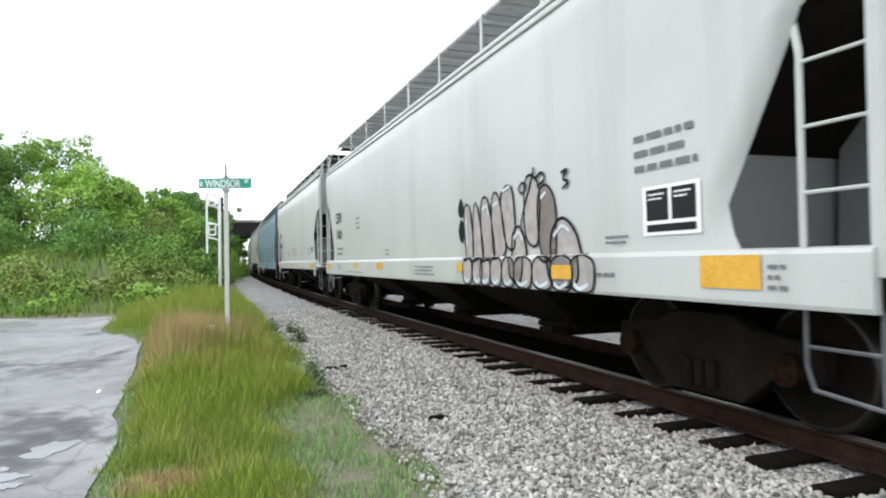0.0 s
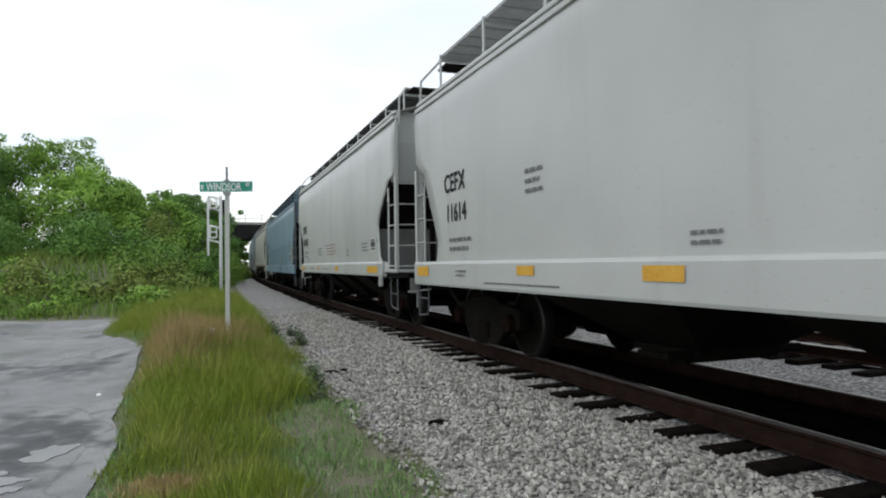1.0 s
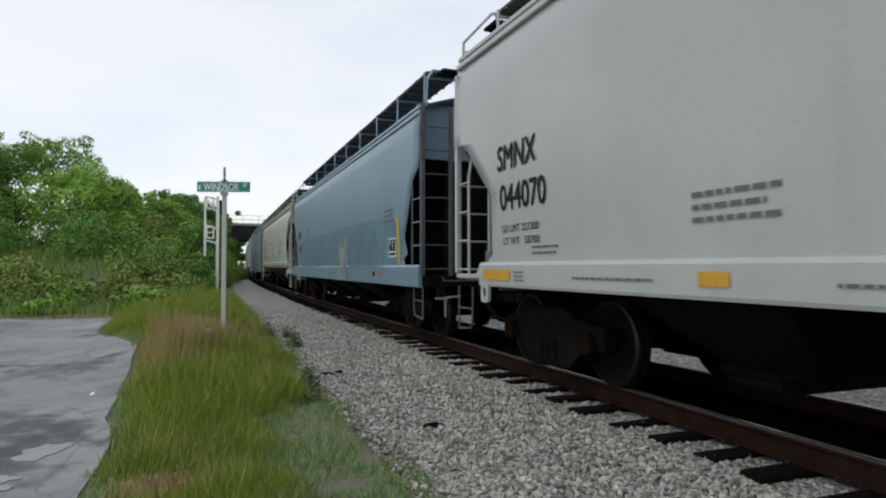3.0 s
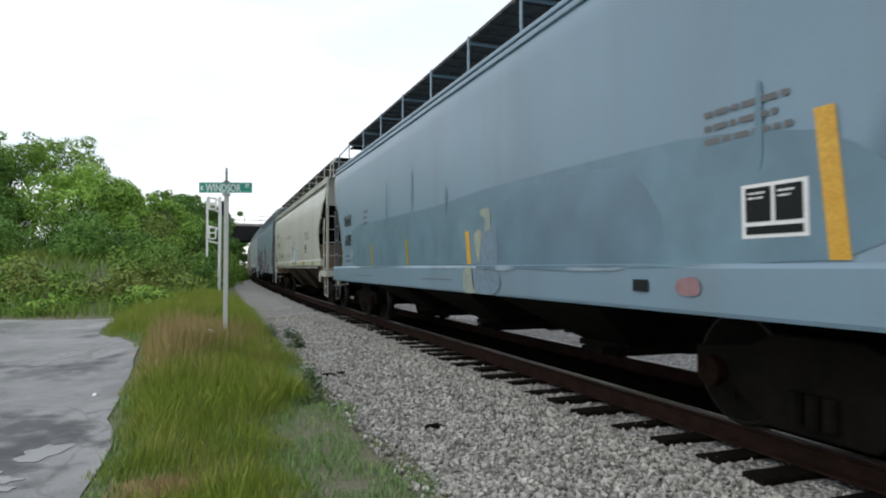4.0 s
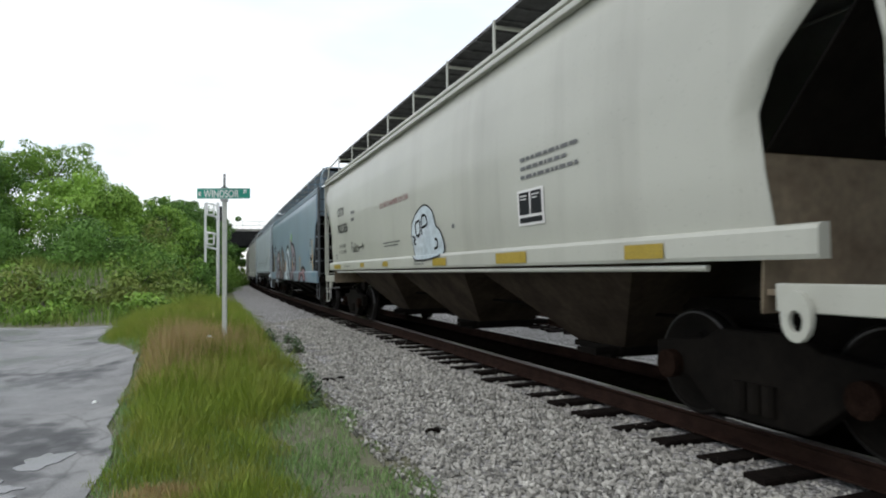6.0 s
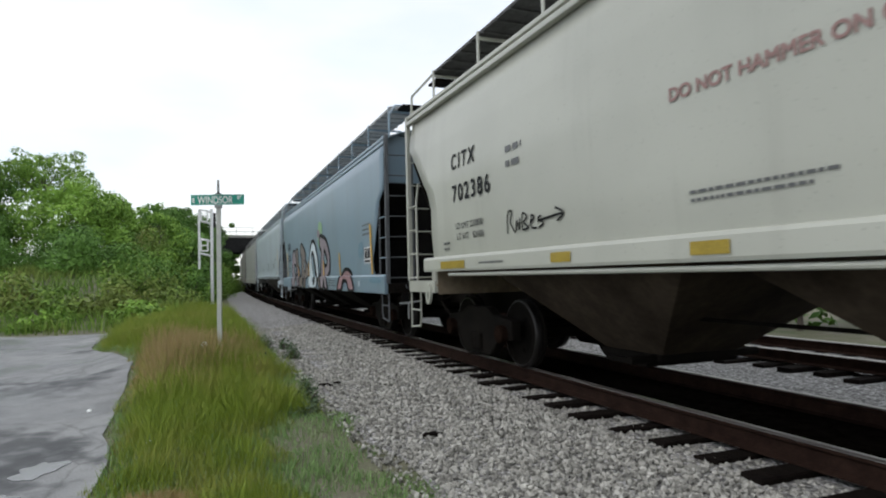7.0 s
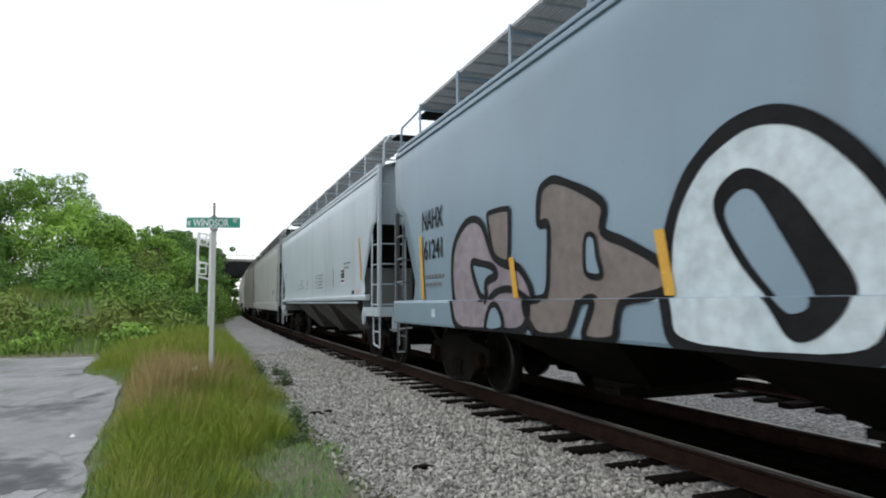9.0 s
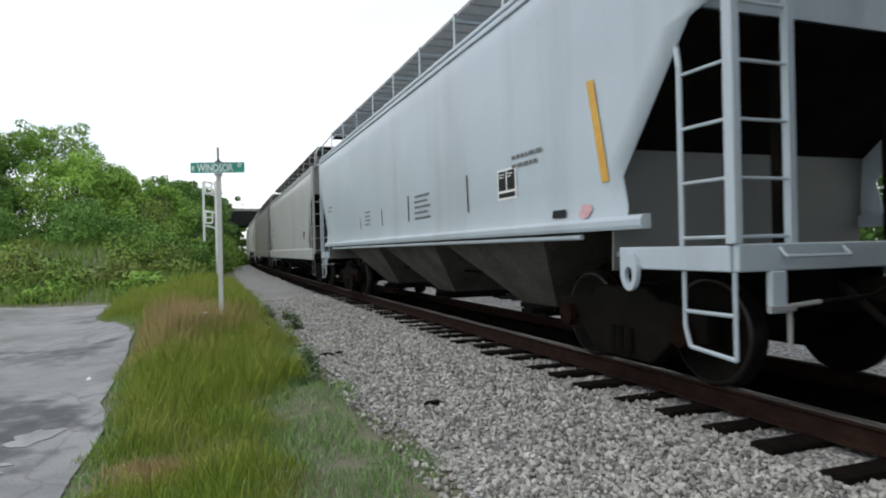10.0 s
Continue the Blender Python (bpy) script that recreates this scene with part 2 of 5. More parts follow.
def beside(s, u):
    """The place s metres up the line and u metres to the road side of its centre."""
    h = HEADING - BEND * s
    return centre(s) + u * Vector((-math.cos(h), -math.sin(h)))


def on_line(x, y):
    """s and u of a place."""
    d = Vector((x, y)) - START
    s = d.dot(Vector((-math.sin(HEADING), math.cos(HEADING))))
    for _ in range(3):
        h = HEADING - BEND * s
        s += (Vector((x, y)) - centre(s)).dot(Vector((-math.sin(h), math.cos(h))))
    h = HEADING - BEND * s
    return s, (Vector((x, y)) - centre(s)).dot(Vector((-math.cos(h), -math.sin(h))))


def step(a, b, v):
    t = min(1.0, max(0.0, (v - a) / (b - a)))
    return t * t * (3 - 2 * t)


def road_edge(y):
    """Distance from the line at which the asphalt begins."""
    return 5.85 + 0.12 * math.sin(y * 0.9) + 1.6 * step(9.0, 18.0, y)


def ground_z(x, y):
    s, u = on_line(x, y)
    if u < 0:
        z = -0.05 - 0.45 * step(6.6, 9.5, -u)
    else:
        z = -0.03 - 0.14 * step(1.6, 3.4, u)
    if u > 3.0:
        mound = math.exp(-((u - 5.2) / 1.5) ** 2) * step(8, 14, y) * (1 - step(24, 34, y)) * 0.5
        z += mound
        bank = step(21.5, 34, y + 0.10 * (x + 14)) * step(5.5, 10, u)
        z += 2.2 * bank + 1.5 * step(12, 30, u) * step(30, 60, y)
        z += 0.05 * noise.noise(Vector((x * 0.5, y * 0.5, 0))) * step(3.3, 4.5, u) * (1 if u < road_edge(y) or y > 21 else 0.0)
    return z


# ---- ground ----
def ground():
    shape = Shape()
    stops = [-400, -150, -60, -30, -16, -9, -6] + [-4.5 + 0.5 * i for i in range(80)] + [36, 38, 41, 45, 50, 58, 70, 90, 120, 160, 230, 400, 900, 2500]
    cross = [-2500, -800, -300, -120, -60, -30, -18, -12, -9.5, -8, -6.6, -4, -1.6, 0, 1.4, 1.9, 2.4, 2.9, 3.4] + [3.7 + 0.35 * i for i in range(24)] + [12.6, 13.5, 15, 17, 20, 24, 30, 40, 60, 100, 250, 800, 2500]
    rows = []
    for s in stops:
        h = HEADING - BEND * max(-30, min(s, 160))
        c = centre(max(-30, min(s, 160))) + (s - max(-30, min(s, 160))) * Vector((-math.sin(h), math.cos(h)))
        rows.append([])
        for u in cross:
            p = c + u * Vector((-math.cos(h), -math.sin(h)))
            near = abs(s) < 300 and abs(u) < 300
            rows[-1].append((p.x, p.y, ground_z(p.x, p.y) if near else -0.5))
    shape.grid(rows)
    m = material("rough_ground", (0.1, 0.12, 0.04), 0.95)
    v = mapped(m, world_space=True)
    a = node(m, "ShaderNodeTexNoise", Scale=0.8, Detail=6.0)
    b = node(m, "ShaderNodeTexNoise", Scale=26.0, Detail=4.0)
    for n in (a, b):
        link(m, v, n.inputs["Vector"])
    col = ramped(m, a.outputs["Fac"], [(0.35, (0.10, 0.125, 0.05)), (0.55, (0.16, 0.155, 0.10)), (0.75, (0.22, 0.20, 0.16))])
    col = blend(m, 0.6, col, ramped(m, b.outputs["Fac"], [(0.3, (0.4,) * 3), (0.7, (1,) * 3)]), "MULTIPLY")
    base_of(m, col)
    bumped(m, b.outputs["Fac"], 0.6, 0.04)
    ob = new("ground", shape.mesh("ground", m, True))
    return tagged(ob, "earth bank with worn grass beside the line", "ground", kind="structure")


def strip(name, edges, z_of, mat, label, category, lift, s0, s1, ds):
    """A band along the line between two distances from its centre, laid over the ground."""
    shape, rows = Shape(), []
    n = int((s1 - s0) / ds) + 1
    for i in range(n):
        s = s0 + (s1 - s0) * i / (n - 1)
        rows.append([])
        for j, u in enumerate(edges):
            ragged = 0.22 * noise.noise(Vector((s * 0.9, u, 3))) if j in (0, len(edges) - 1) else 0
            p = beside(s, u + ragged)
            rows[-1].append((p.x, p.y, z_of(p.x, p.y) + lift))
    shape.grid(rows)
    return tagged(new(name, shape.mesh(name, mat, True)), label, category, kind="structure")


def ballast_material():
    m = material("ballast_bed", (0.3, 0.3, 0.29), 0.95)
    v = mapped(m, world_space=True)
    cell = node(m, "ShaderNodeTexVoronoi", Scale=24.0)
    link(m, v, cell.inputs["Vector"])
    big = node(m, "ShaderNodeTexNoise", Scale=0.7, Detail=4.0)
    link(m, v, big.inputs["Vector"])
    grey = ramped(m, cell.outputs["Color"], [(0.1, (0.16, 0.155, 0.15)), (0.5, (0.36, 0.355, 0.345)), (0.9, (0.62, 0.61, 0.60))])
    col = blend(m, ramped(m, cell.outputs["Distance"], [(0.35, (0, 0, 0)), (0.75, (0.8,) * 3)]), grey, (0.05, 0.048, 0.045))
    col = blend(m, 0.35, col, ramped(m, big.outputs["Fac"], [(0.35, (0.55, 0.54, 0.52)), (0.65, (1, 1, 1))]), "MULTIPLY")
    base_of(m, col)
    bumped(m, cell.outputs["Distance"], 1.0, -0.03)
    return m


BALLAST = ballast_material()


def ballast_and_stones():
    strip("ballast_bed", [-9.2, -8, -6.4, -4.2, -2.2, -1.4, 0, 1.4, 1.9, 2.5, 3.0, 3.35], ground_z, BALLAST,
          "pale grey crushed limestone ballast bed", "ballast", 0.012, -30, 165, 0.5)
    # beds between the rails; the near one carries the shade in its colour
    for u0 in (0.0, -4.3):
        strip("inner_bed", [u0 - 1.2, u0 - 0.85, u0 - 0.6, u0, u0 + 0.4, u0 + 0.6, u0 + 0.7], lambda x, y: 0.0, MAT["shaded_bed"] if u0 == 0 else BALLAST,
              "near-black bed between the rails with the shade under the train in its colour" if u0 == 0 else "grey ballast between the far rails", "ballast", 0.045 if u0 == 0 else 0.0, -28, 160, 0.4)
    rng = np.random.default_rng(4)
    ico = bmesh.new()
    bmesh.ops.create_icosphere(ico, subdivisions=1, radius=1)
    iv = np.array([v.co[:] for v in ico.verts])
    fi = [[v.index for v in f.verts] for f in ico.faces]
    ico.free()
    verts, faces = [], []
    count = 0
    for k in range(44000):
        s = -3.6 + 20 * rng.random() ** 1.5
        u = 0.86 + 2.64 * rng.random()
        if u > 3.2 and rng.random() < 0.6:
            continue
        p = beside(s, u)
        size = 0.010 + 0.021 * rng.random() ** 1.6
        q = iv * rng.uniform(0.5, 1.25, 3) * size * rng.uniform(0.5, 1.4, (12, 1))
        a, b = rng.uniform(0, 6.28, 2)
        q = q @ np.array([[math.cos(a), -math.sin(a), 0], [math.sin(a), math.cos(a), 0], [0, 0, 1]])
        q = q @ np.array([[1, 0, 0], [0, math.cos(b), -math.sin(b)], [0, math.sin(b), math.cos(b)]])
        q += (p.x, p.y, ground_z(p.x, p.y) + (0.012 if u > 1.36 else -0.008) + size * 0.55)
        verts += q.tolist()
        faces += [[i + count for i in f] for f in fi]
        count += 12
    me = bpy.data.meshes.new("ballast_stones")
    me.from_pydata(verts, [], faces)
    me.materials.append(MAT["stone"])
    tagged(new("ballast_stones", me), "loose angular pale grey limestone chips", "gravel", kind="stuff")


def track(name, u0, label, s0, s1):
    """Two rails on timber ties, u0 metres from the near line's centre."""
    root = thing(name, label, "railway track", kind="structure")
    outline = [(-0.07, 0.03), (0.07, 0.03), (0.07, 0.045), (0.012, 0.065), (0.012, 0.165), (0.036, 0.18), (0.036, RAIL_TOP - 0.012),
               (-0.036, RAIL_TOP - 0.012), (-0.036, 0.18), (-0.012, 0.165), (-0.012, 0.065), (-0.07, 0.045)]
    for side in (0.7525, -0.7525):
        rows, head = [], []
        n = int((s1 - s0) / 2.0)
        for i in range(n + 1):
            s = s0 + (s1 - s0) * i / n
            rows.append([(*beside(s, u0 + side + du), z) for du, z in outline])
            head.append([(*beside(s, u0 + side + du), z) for du, z in ((0.037, RAIL_TOP - 0.014), (0.026, RAIL_TOP), (-0.026, RAIL_TOP), (-0.037, RAIL_TOP - 0.014))])
        rail = part("rail", Shape().grid(rows, True), MAT["rail_rust"], root, "rust-brown steel rail with a bright worn head")
        part("rail_head", Shape().grid(head), MAT["rail_steel"], rail, "bright worn running surface", smooth=True)
    rng = random.Random(int(10 + u0))
    meshes = []
    for k in range(4):
        bm = bmesh.new()
        bmesh.ops.create_cube(bm, size=1)
        bmesh.ops.scale(bm, vec=(2.62, 0.225, 0.18), verts=bm.verts)
        bmesh.ops.bevel(bm, geom=bm.edges[:], offset=0.012, segments=1, affect="EDGES")
        for v in bm.verts:
            v.co += Vector((rng.uniform(-.015, .015), rng.uniform(-.012, .012), rng.uniform(-.008, .008)))
        me = bpy.data.meshes.new("tie")
        bm.to_mesh(me)
        bm.free()
        me.materials.append(MAT["tie"])
        meshes.append(me)
    s, k = s0, 0
    while s < min(s1, s0 + 160):
        t = new("tie", meshes[k % 4])
        t.parent = root
        p = beside(s, u0 + rng.uniform(-0.11, 0.09))
        t.matrix_basis = pose(p.x, p.y, -0.068 + rng.uniform(-0.015, 0.012), 0, 0, math.degrees(HEADING - BEND * s) + rng.uniform(-1.3, 1.3))
        s += 0.572 + rng.uniform(-0.05, 0.05)
        k += 1
    return root


DAMP = ((-4.3, 6.5, 1.35), (-3.8, 6.1, 0.9), (-3.75, 5.3, 0.9), (-6.1, 10.2, 1.15), (-5.8, 10.7, 0.7), (-7.6, 10.6, 1.1), (-4.9, 5.7, 1.0), (-8.0, 15.2, 0.6), (-12.0, 16.5, 1.6))


def asphalt():
    shape, rows = Shape(), []
    for i in range(60):
        y = -14 + 34.6 * i / 59
        rows.append([])
        for j in range(16):
            f = j / 15
            u = road_edge(y) + (0.16 * noise.noise(Vector((y * 1.3, 0, 7))) if j == 0 else 0) + 34 * f * f
            # straight across the view: find the place on this row
            x0 = START.x - (u + (y - START.y) * math.sin(HEADING)) / math.cos(HEADING) + 0.0
            yy = y if i < 59 else y + 0.5 * noise.noise(Vector((x0 * 0.6, 0, 1)))
            rows[-1].append((x0, yy, ground_z(x0, yy) + 0.02))
    shape.grid(rows)
    m = material("old_asphalt", (0.2, 0.2, 0.2), 0.85)
    v = mapped(m, world_space=True)
    big = node(m, "ShaderNodeTexNoise", Scale=0.45, Detail=5.0)
    mid = node(m, "ShaderNodeTexNoise", Scale=3.0, Detail=5.0)
    fine = node(m, "ShaderNodeTexNoise", Scale=60.0, Detail=3.0)
    crack = node(m, "ShaderNodeTexVoronoi", Scale=0.55)
    crack.feature = "DISTANCE_TO_EDGE"
    for n in (big, mid, fine):
        link(m, v, n.inputs["Vector"])
    warp = blend(m, 0.25, v, mid.outputs["Color"], "ADD")
    link(m, warp, crack.inputs["Vector"])
    col = ramped(m, big.outputs["Fac"], [(0.34, (0.16, 0.167, 0.17)), (0.5, (0.245, 0.25, 0.252)), (0.66, (0.31, 0.314, 0.312))])
    col = blend(m, 0.5, col, ramped(m, mid.outputs["Fac"], [(0.35, (0.55,) * 3), (0.6, (1,) * 3)]), "MULTIPLY")
    col = blend(m, 0.5, col, ramped(m, fine.outputs["Fac"], [(0.35, (0.5,) * 3), (0.6, (1,) * 3)]), "MULTIPLY")
    col = blend(m, ramped(m, crack.outputs["Distance"], [(0.0, (0.45,) * 3), (0.012, (0, 0, 0))]), col, (0.09, 0.09, 0.085))
    # damp stains of irregular shape
    for dx, dy, r in DAMP:
        far = node(m, "ShaderNodeVectorMath")
        far.operation = "DISTANCE"
        far.inputs[1].default_value = (dx, dy, -0.1)
        link(m, v, far.inputs[0])
        near = node(m, "ShaderNodeMath")
        near.operation = "DIVIDE"
        link(m, far.outputs["Value"], near.inputs[0])
        near.inputs[1].default_value = 2 * r
        edge = node(m, "ShaderNodeMath")
        edge.operation = "MULTIPLY_ADD"
        link(m, mid.outputs["Fac"], edge.inputs[0])
        edge.inputs[1].default_value = 1.1
        link(m, near.outputs[0], edge.inputs[2])
        wet = ramped(m, edge.outputs[0], [(0.68, (0.8,) * 3), (0.95, (0, 0, 0))])
        col = blend(m, wet, col, (0.055, 0.058, 0.062))
    base_of(m, col)
    rough = ramped(m, big.outputs["Fac"], [(0.38, (0.3,) * 3), (0.5, (0.85,) * 3)])
    link(m, rough, m.node_tree.nodes["Principled BSDF"].inputs["Roughness"])
    bumped(m, fine.outputs["Fac"], 0.4, 0.01)
    tagged(new("road", shape.mesh("road", m, True)), "cracked patchy grey asphalt, damp in places", "road", kind="structure")


def puddle(x, y, rx, ry, seed):
    shape = Shape()
    pts = []
    for i in range(40):
        a = 2 * math.pi * i / 40
        r = 1 + 0.6 * noise.noise(Vector((math.cos(a) * 1.9, math.sin(a) * 1.9, seed)))
        px, py = x + rx * r * math.cos(a), y + ry * r * math.sin(a)
        pts.append((px, py))
    zc = max(ground_z(px, py) for px, py in pts) + 0.027
    shape.add([(px, py, zc) for px, py in pts] + [(px, py, zc - 0.02) for px, py in pts],
              [tuple(range(40))] + [(i, (i + 1) % 40, 40 + (i + 1) % 40, 40 + i) for i in range(40)])
    tagged(new("puddle", shape.mesh("puddle", MAT["puddle"])), "shallow rain puddle lying on the asphalt", "puddle", "puddles on the road")


ground()
ballast_and_stones()
asphalt()
for q in ((-3.53, 5.8, 0.16, 0.28, 1), (-3.42, 5.06, 0.15, 0.10, 2), (-3.62, 5.22, 0.10, 0.10, 5), (-3.28, 4.86, 0.10, 0.07, 7)):
    puddle(*q)


# ---- covered hopper cars ----
def between(z, table):
    """Straight interpolation in a table of (z, value)."""
    if z <= table[0][0]:
        return table[0][1]
    for (a, va), (b, vb) in zip(table, table[1:]):
        if z <= b:
            return va + (vb - va) * (z - a) / (b - a)
    return table[-1][1]


# z of the sill's bottom and top, inset of the side's end by height, half width by height
KIND = {
    "deep_sill": dict(sill=(1.15, 1.52), board=(4.97, 1.24), cut=[(1.52, 1.02), (1.62, 1.08), (1.84, 1.13), (2.85, 0.57), (3.0, 0.5), (3.2, 0.12), (4.2, 0.06)],
                      wide=[(1.5, 1.505), (3.9, 1.535), (4.05, 1.51), (4.2, 1.46)]),
    "round_sill": dict(board=(5.05, 1.12), eave=4.43, sill=(1.25, 1.545), cut=[(1.54, 1.08), (1.66, 1.27), (2.4, 1.28), (3.16, 0.42), (3.22, 0.03), (4.43, 0.03)],
                       wide=[(1.5, 1.50), (2.6, 1.545), (3.9, 1.535), (4.2, 1.505), (4.43, 1.44)]),
    "curved": dict(sill=(1.55, 1.76), cut=[(1.74, 1.3), (2.5, 1.36), (2.8, 1.2), (3.45, 0.5), (3.62, 0.26), (4.2, 0.2)],
                   wide=[(1.7, 1.50), (2.1, 1.545), (2.9, 1.57), (3.5, 1.545), (3.85, 1.50), (4.2, 1.42)]),
    "thin_sill": dict(board=(4.98, 1.22), sill=(1.55, 1.66), cut=[(1.64, 1.15), (2.0, 1.23), (3.06, 0.40), (3.12, 0.14), (4.2, 0.06)],
                      wide=[(1.6, 1.545), (1.75, 1.51), (3.9, 1.535), (4.05, 1.51), (4.2, 1.46)]),
}


def lap(outline, z0, z1):
    """What lies of an outline in x and z between two heights."""
    for keep, at in ((1, z0), (-1, z1)):
        out = []
        for (xa, za), (xb, zb) in zip(outline, outline[1:] + outline[:1]):
            ia, ib = keep * (za - at) >= 0, keep * (zb - at) >= 0
            if ia:
                out.append((xa, za))
            if ia != ib:
                f = (at - za) / (zb - za)
                out.append((xa + f * (xb - xa), at))
        outline = out
        if len(outline) < 3:
            return []
    return outline


def loop(points, n=6, closed=True):
    """A smooth run through a few points (Catmull-Rom)."""
    out, k = [], len(points)
    for i in range(k if closed else k - 1):
        p = [Vector(points[(i + d) % k] if closed else points[min(k - 1, max(0, i + d))]) for d in (-1, 0, 1, 2)]
        for j in range(n):
            t = j / n
            q = 0.5 * (2 * p[1] + (p[2] - p[0]) * t + (2 * p[0] - 5 * p[1] + 4 * p[2] - p[3]) * t * t + (3 * p[1] - p[0] - 3 * p[2] + p[3]) * t ** 3)
            out.append((q.x, q.y))
    if not closed:
        out.append(tuple(points[-1]))
    return out


class Car:
    def __init__(self, label, kind, length, paint, end_paint, group="train", open_board=False):
        self.root = thing("covered_hopper_car", label, "freight car", group)
        self.k, self.L, self.paint = KIND[kind], length, PAINT[paint]
        self.kind, self.open_board = kind, open_board
        self.end_paint = end_paint
        self.rng = random.Random(len(label) * 7 + int(length * 10))
        self.wheelsets = []
        self.build()

    def face(self, z):
        """How far out the road side stands at a height."""
        lo, hi = self.k["sill"]
        if lo <= z <= hi:
            return 1.565
        return between(z, self.k["wide"])

    def build(self):
        r, h, k = self.root, self.L / 2, self.k
        lo, hi = k["sill"]
        own = self.paint
        # sides
        zs = sorted({round(a, 3) for a, _ in k["cut"]} | {round(a, 3) for a, _ in k["wide"] if a > hi} | {hi - 0.01, 2.2, 2.6, 3.0, 3.4, 3.8})
        eave = k.get("eave", 4.2)
        zs = [z for z in zs if hi - 0.02 <= z <= eave]
        for side in (-1, 1):
            rows = []
            for z in zs:
                e = h - between(z, k["cut"])
                n = 48
                row = []
                for i in range(n + 1):
                    x = -e + 2 * e * i / n
                    dent = 0.006 * noise.noise(Vector((x * 0.8, z * 0.9, side * 3 + self.L)))
                    seam = 0.004 if i % 8 == 0 else 0
                    row.append((x, side * (between(z, k["wide"]) + dent + seam), z))
                rows.append(row)
            s = part("side_sheet", Shape().grid(rows), own, r, smooth=True)
            m = s.modifiers.new("plate", "SOLIDIFY")
            m.thickness, m.offset = 0.014, -1
            # sill: a channel with a rounded top lip
            sill = Shape()
            ends = 0.06 if self.kind == "deep_sill" else 0.95
            prof = [(1.46, lo), (1.55, lo), (1.56, lo + 0.03), (1.56, hi - 0.03), (1.545, hi), (1.49, hi + 0.012), (1.46, hi + 0.01)]
            sill.grid([[(x, side * y, z) for y, z in prof] for x in np.linspace(-h + ends, h - ends, 24)], True)
            for x in (-h + ends, h - ends):
                sill.add([(x, side * y, z) for y, z in prof], [tuple(range(len(prof)))])
            part("side_sill", sill, own, r)
            for z, y, t in ((eave - 0.08, 1.53, 0.035), (eave + 0.035, 1.50, 0.03)):
                part("top_rail", Shape().box(-h + 0.08, h - 0.08, min(side * y, side * (y - 0.09)), max(side * y, side * (y - 0.09)), z - t, z + t), own, r, bevel=0.012)
            if self.kind in ("curved", "thin_sill"):
                part("pipe", Shape().tube((-h + 1.9, side * 1.5, lo - 0.05), (h - 1.9, side * 1.5, lo - 0.05), 0.025), own, r)
        # roof
        roof = [[(x, y, eave + 0.04 + 0.26 * (1 - (y / 1.44) ** 2)) for y in np.linspace(-1.44, 1.44, 13)] for x in np.linspace(-h + 0.08, h - 0.08, 9)]
        m = part("roof_sheet", Shape().grid(roof), own, r, smooth=True).modifiers.new("plate", "SOLIDIFY")
        m.thickness = 0.012
        part("hatch_cover", Shape().prism([(-h + 1.2, eave + 0.28), (h - 1.2, eave + 0.28), (h - 1.25, eave + 0.44), (-h + 1.25, eave + 0.44)], -0.28, 0.28), own, r, bevel=0.03)
        # running boards
        for side in (-1, 1):
            board = Shape()
            a, b = -h + 0.55, h - 0.55
            zb, yo = self.k.get("board", (4.93, 1.2))
            n = 13 if self.open_board else 19
            for i in range(n):
                y = yo - 0.6 + 0.58 * i / (n - 1)
                board.box(a, b, side * y - 0.011, side * y + 0.011, zb - 0.045, zb)
            x = a
            while x <= b:
                board.box(x - 0.02, x + 0.02, min(side * (yo - 0.62), side * yo), max(side * (yo - 0.62), side * yo), zb - 0.07, zb - 0.045)
                x += (b - a) / 40
            part("running_board", board, MAT["galvanised" if self.open_board else "grating"], r, "steel grating walkway")
            n = 10
            for i in range(n):
                x = a + 0.1 + (b - a - 0.2) * i / (n - 1)
                post = Shape().box(x - 0.028, x + 0.028, min(side * yo, side * (yo + 0.02)), max(side * yo, side * (yo + 0.02)), eave + 0.1, zb)
                post.box(x - 0.025, x + 0.025, min(side * 0.45, side * yo), max(side * 0.45, side * yo), zb - 0.11, zb - 0.075)
                part("board_bracket", post, own, r)
        for end in (-1, 1):
            hoop = Shape()
            for side in (-1, 1):
                hoop.bent([(end * (h - 0.04), side * 1.42, 4.2), (end * (h - 0.06), side * 1.4, zb - 0.3), (end * (h - 0.5), side * 1.15, zb)], 0.022, 6)
            hoop.tube((end * (h - 0.5), -1.15, zb), (end * (h - 0.5), 1.15, zb), 0.022, 6)
            part("grab_rail", hoop, own, r)
            part("end_walkway", Shape().box(min(end * (h - 0.5), end * (h - 0.1)), max(end * (h - 0.5), end * (h - 0.1)), -1.1, 1.1, zb - 0.11, zb - 0.07), MAT["under"], r)
            self.end(end)
        self.underside()
        for c in (-(h - 1.9), h - 1.9):
            self.truck(c)

    def end(self, e):
        r, h = self.root, self.L / 2
        own = self.paint
        lo, hi = self.k["sill"]
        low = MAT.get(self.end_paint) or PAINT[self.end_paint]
        trim = MAT["dark_steel"] if self.end_paint == "black" else own
        zc = {"curved": 3.4, "deep_sill": 3.34}.get(self.kind, 3.1)

        def sheet(name, pts, mat):
            s = Shape()
            s.grid([[(e * x, y, z) for y in (-1.5, -0.75, 0, 0.75, 1.5)] for x, z in pts])
            m = part(name, s, mat, r).modifiers.new("plate", "SOLIDIFY")
            m.thickness = 0.015

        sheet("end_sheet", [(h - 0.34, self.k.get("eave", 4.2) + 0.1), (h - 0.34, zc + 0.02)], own)
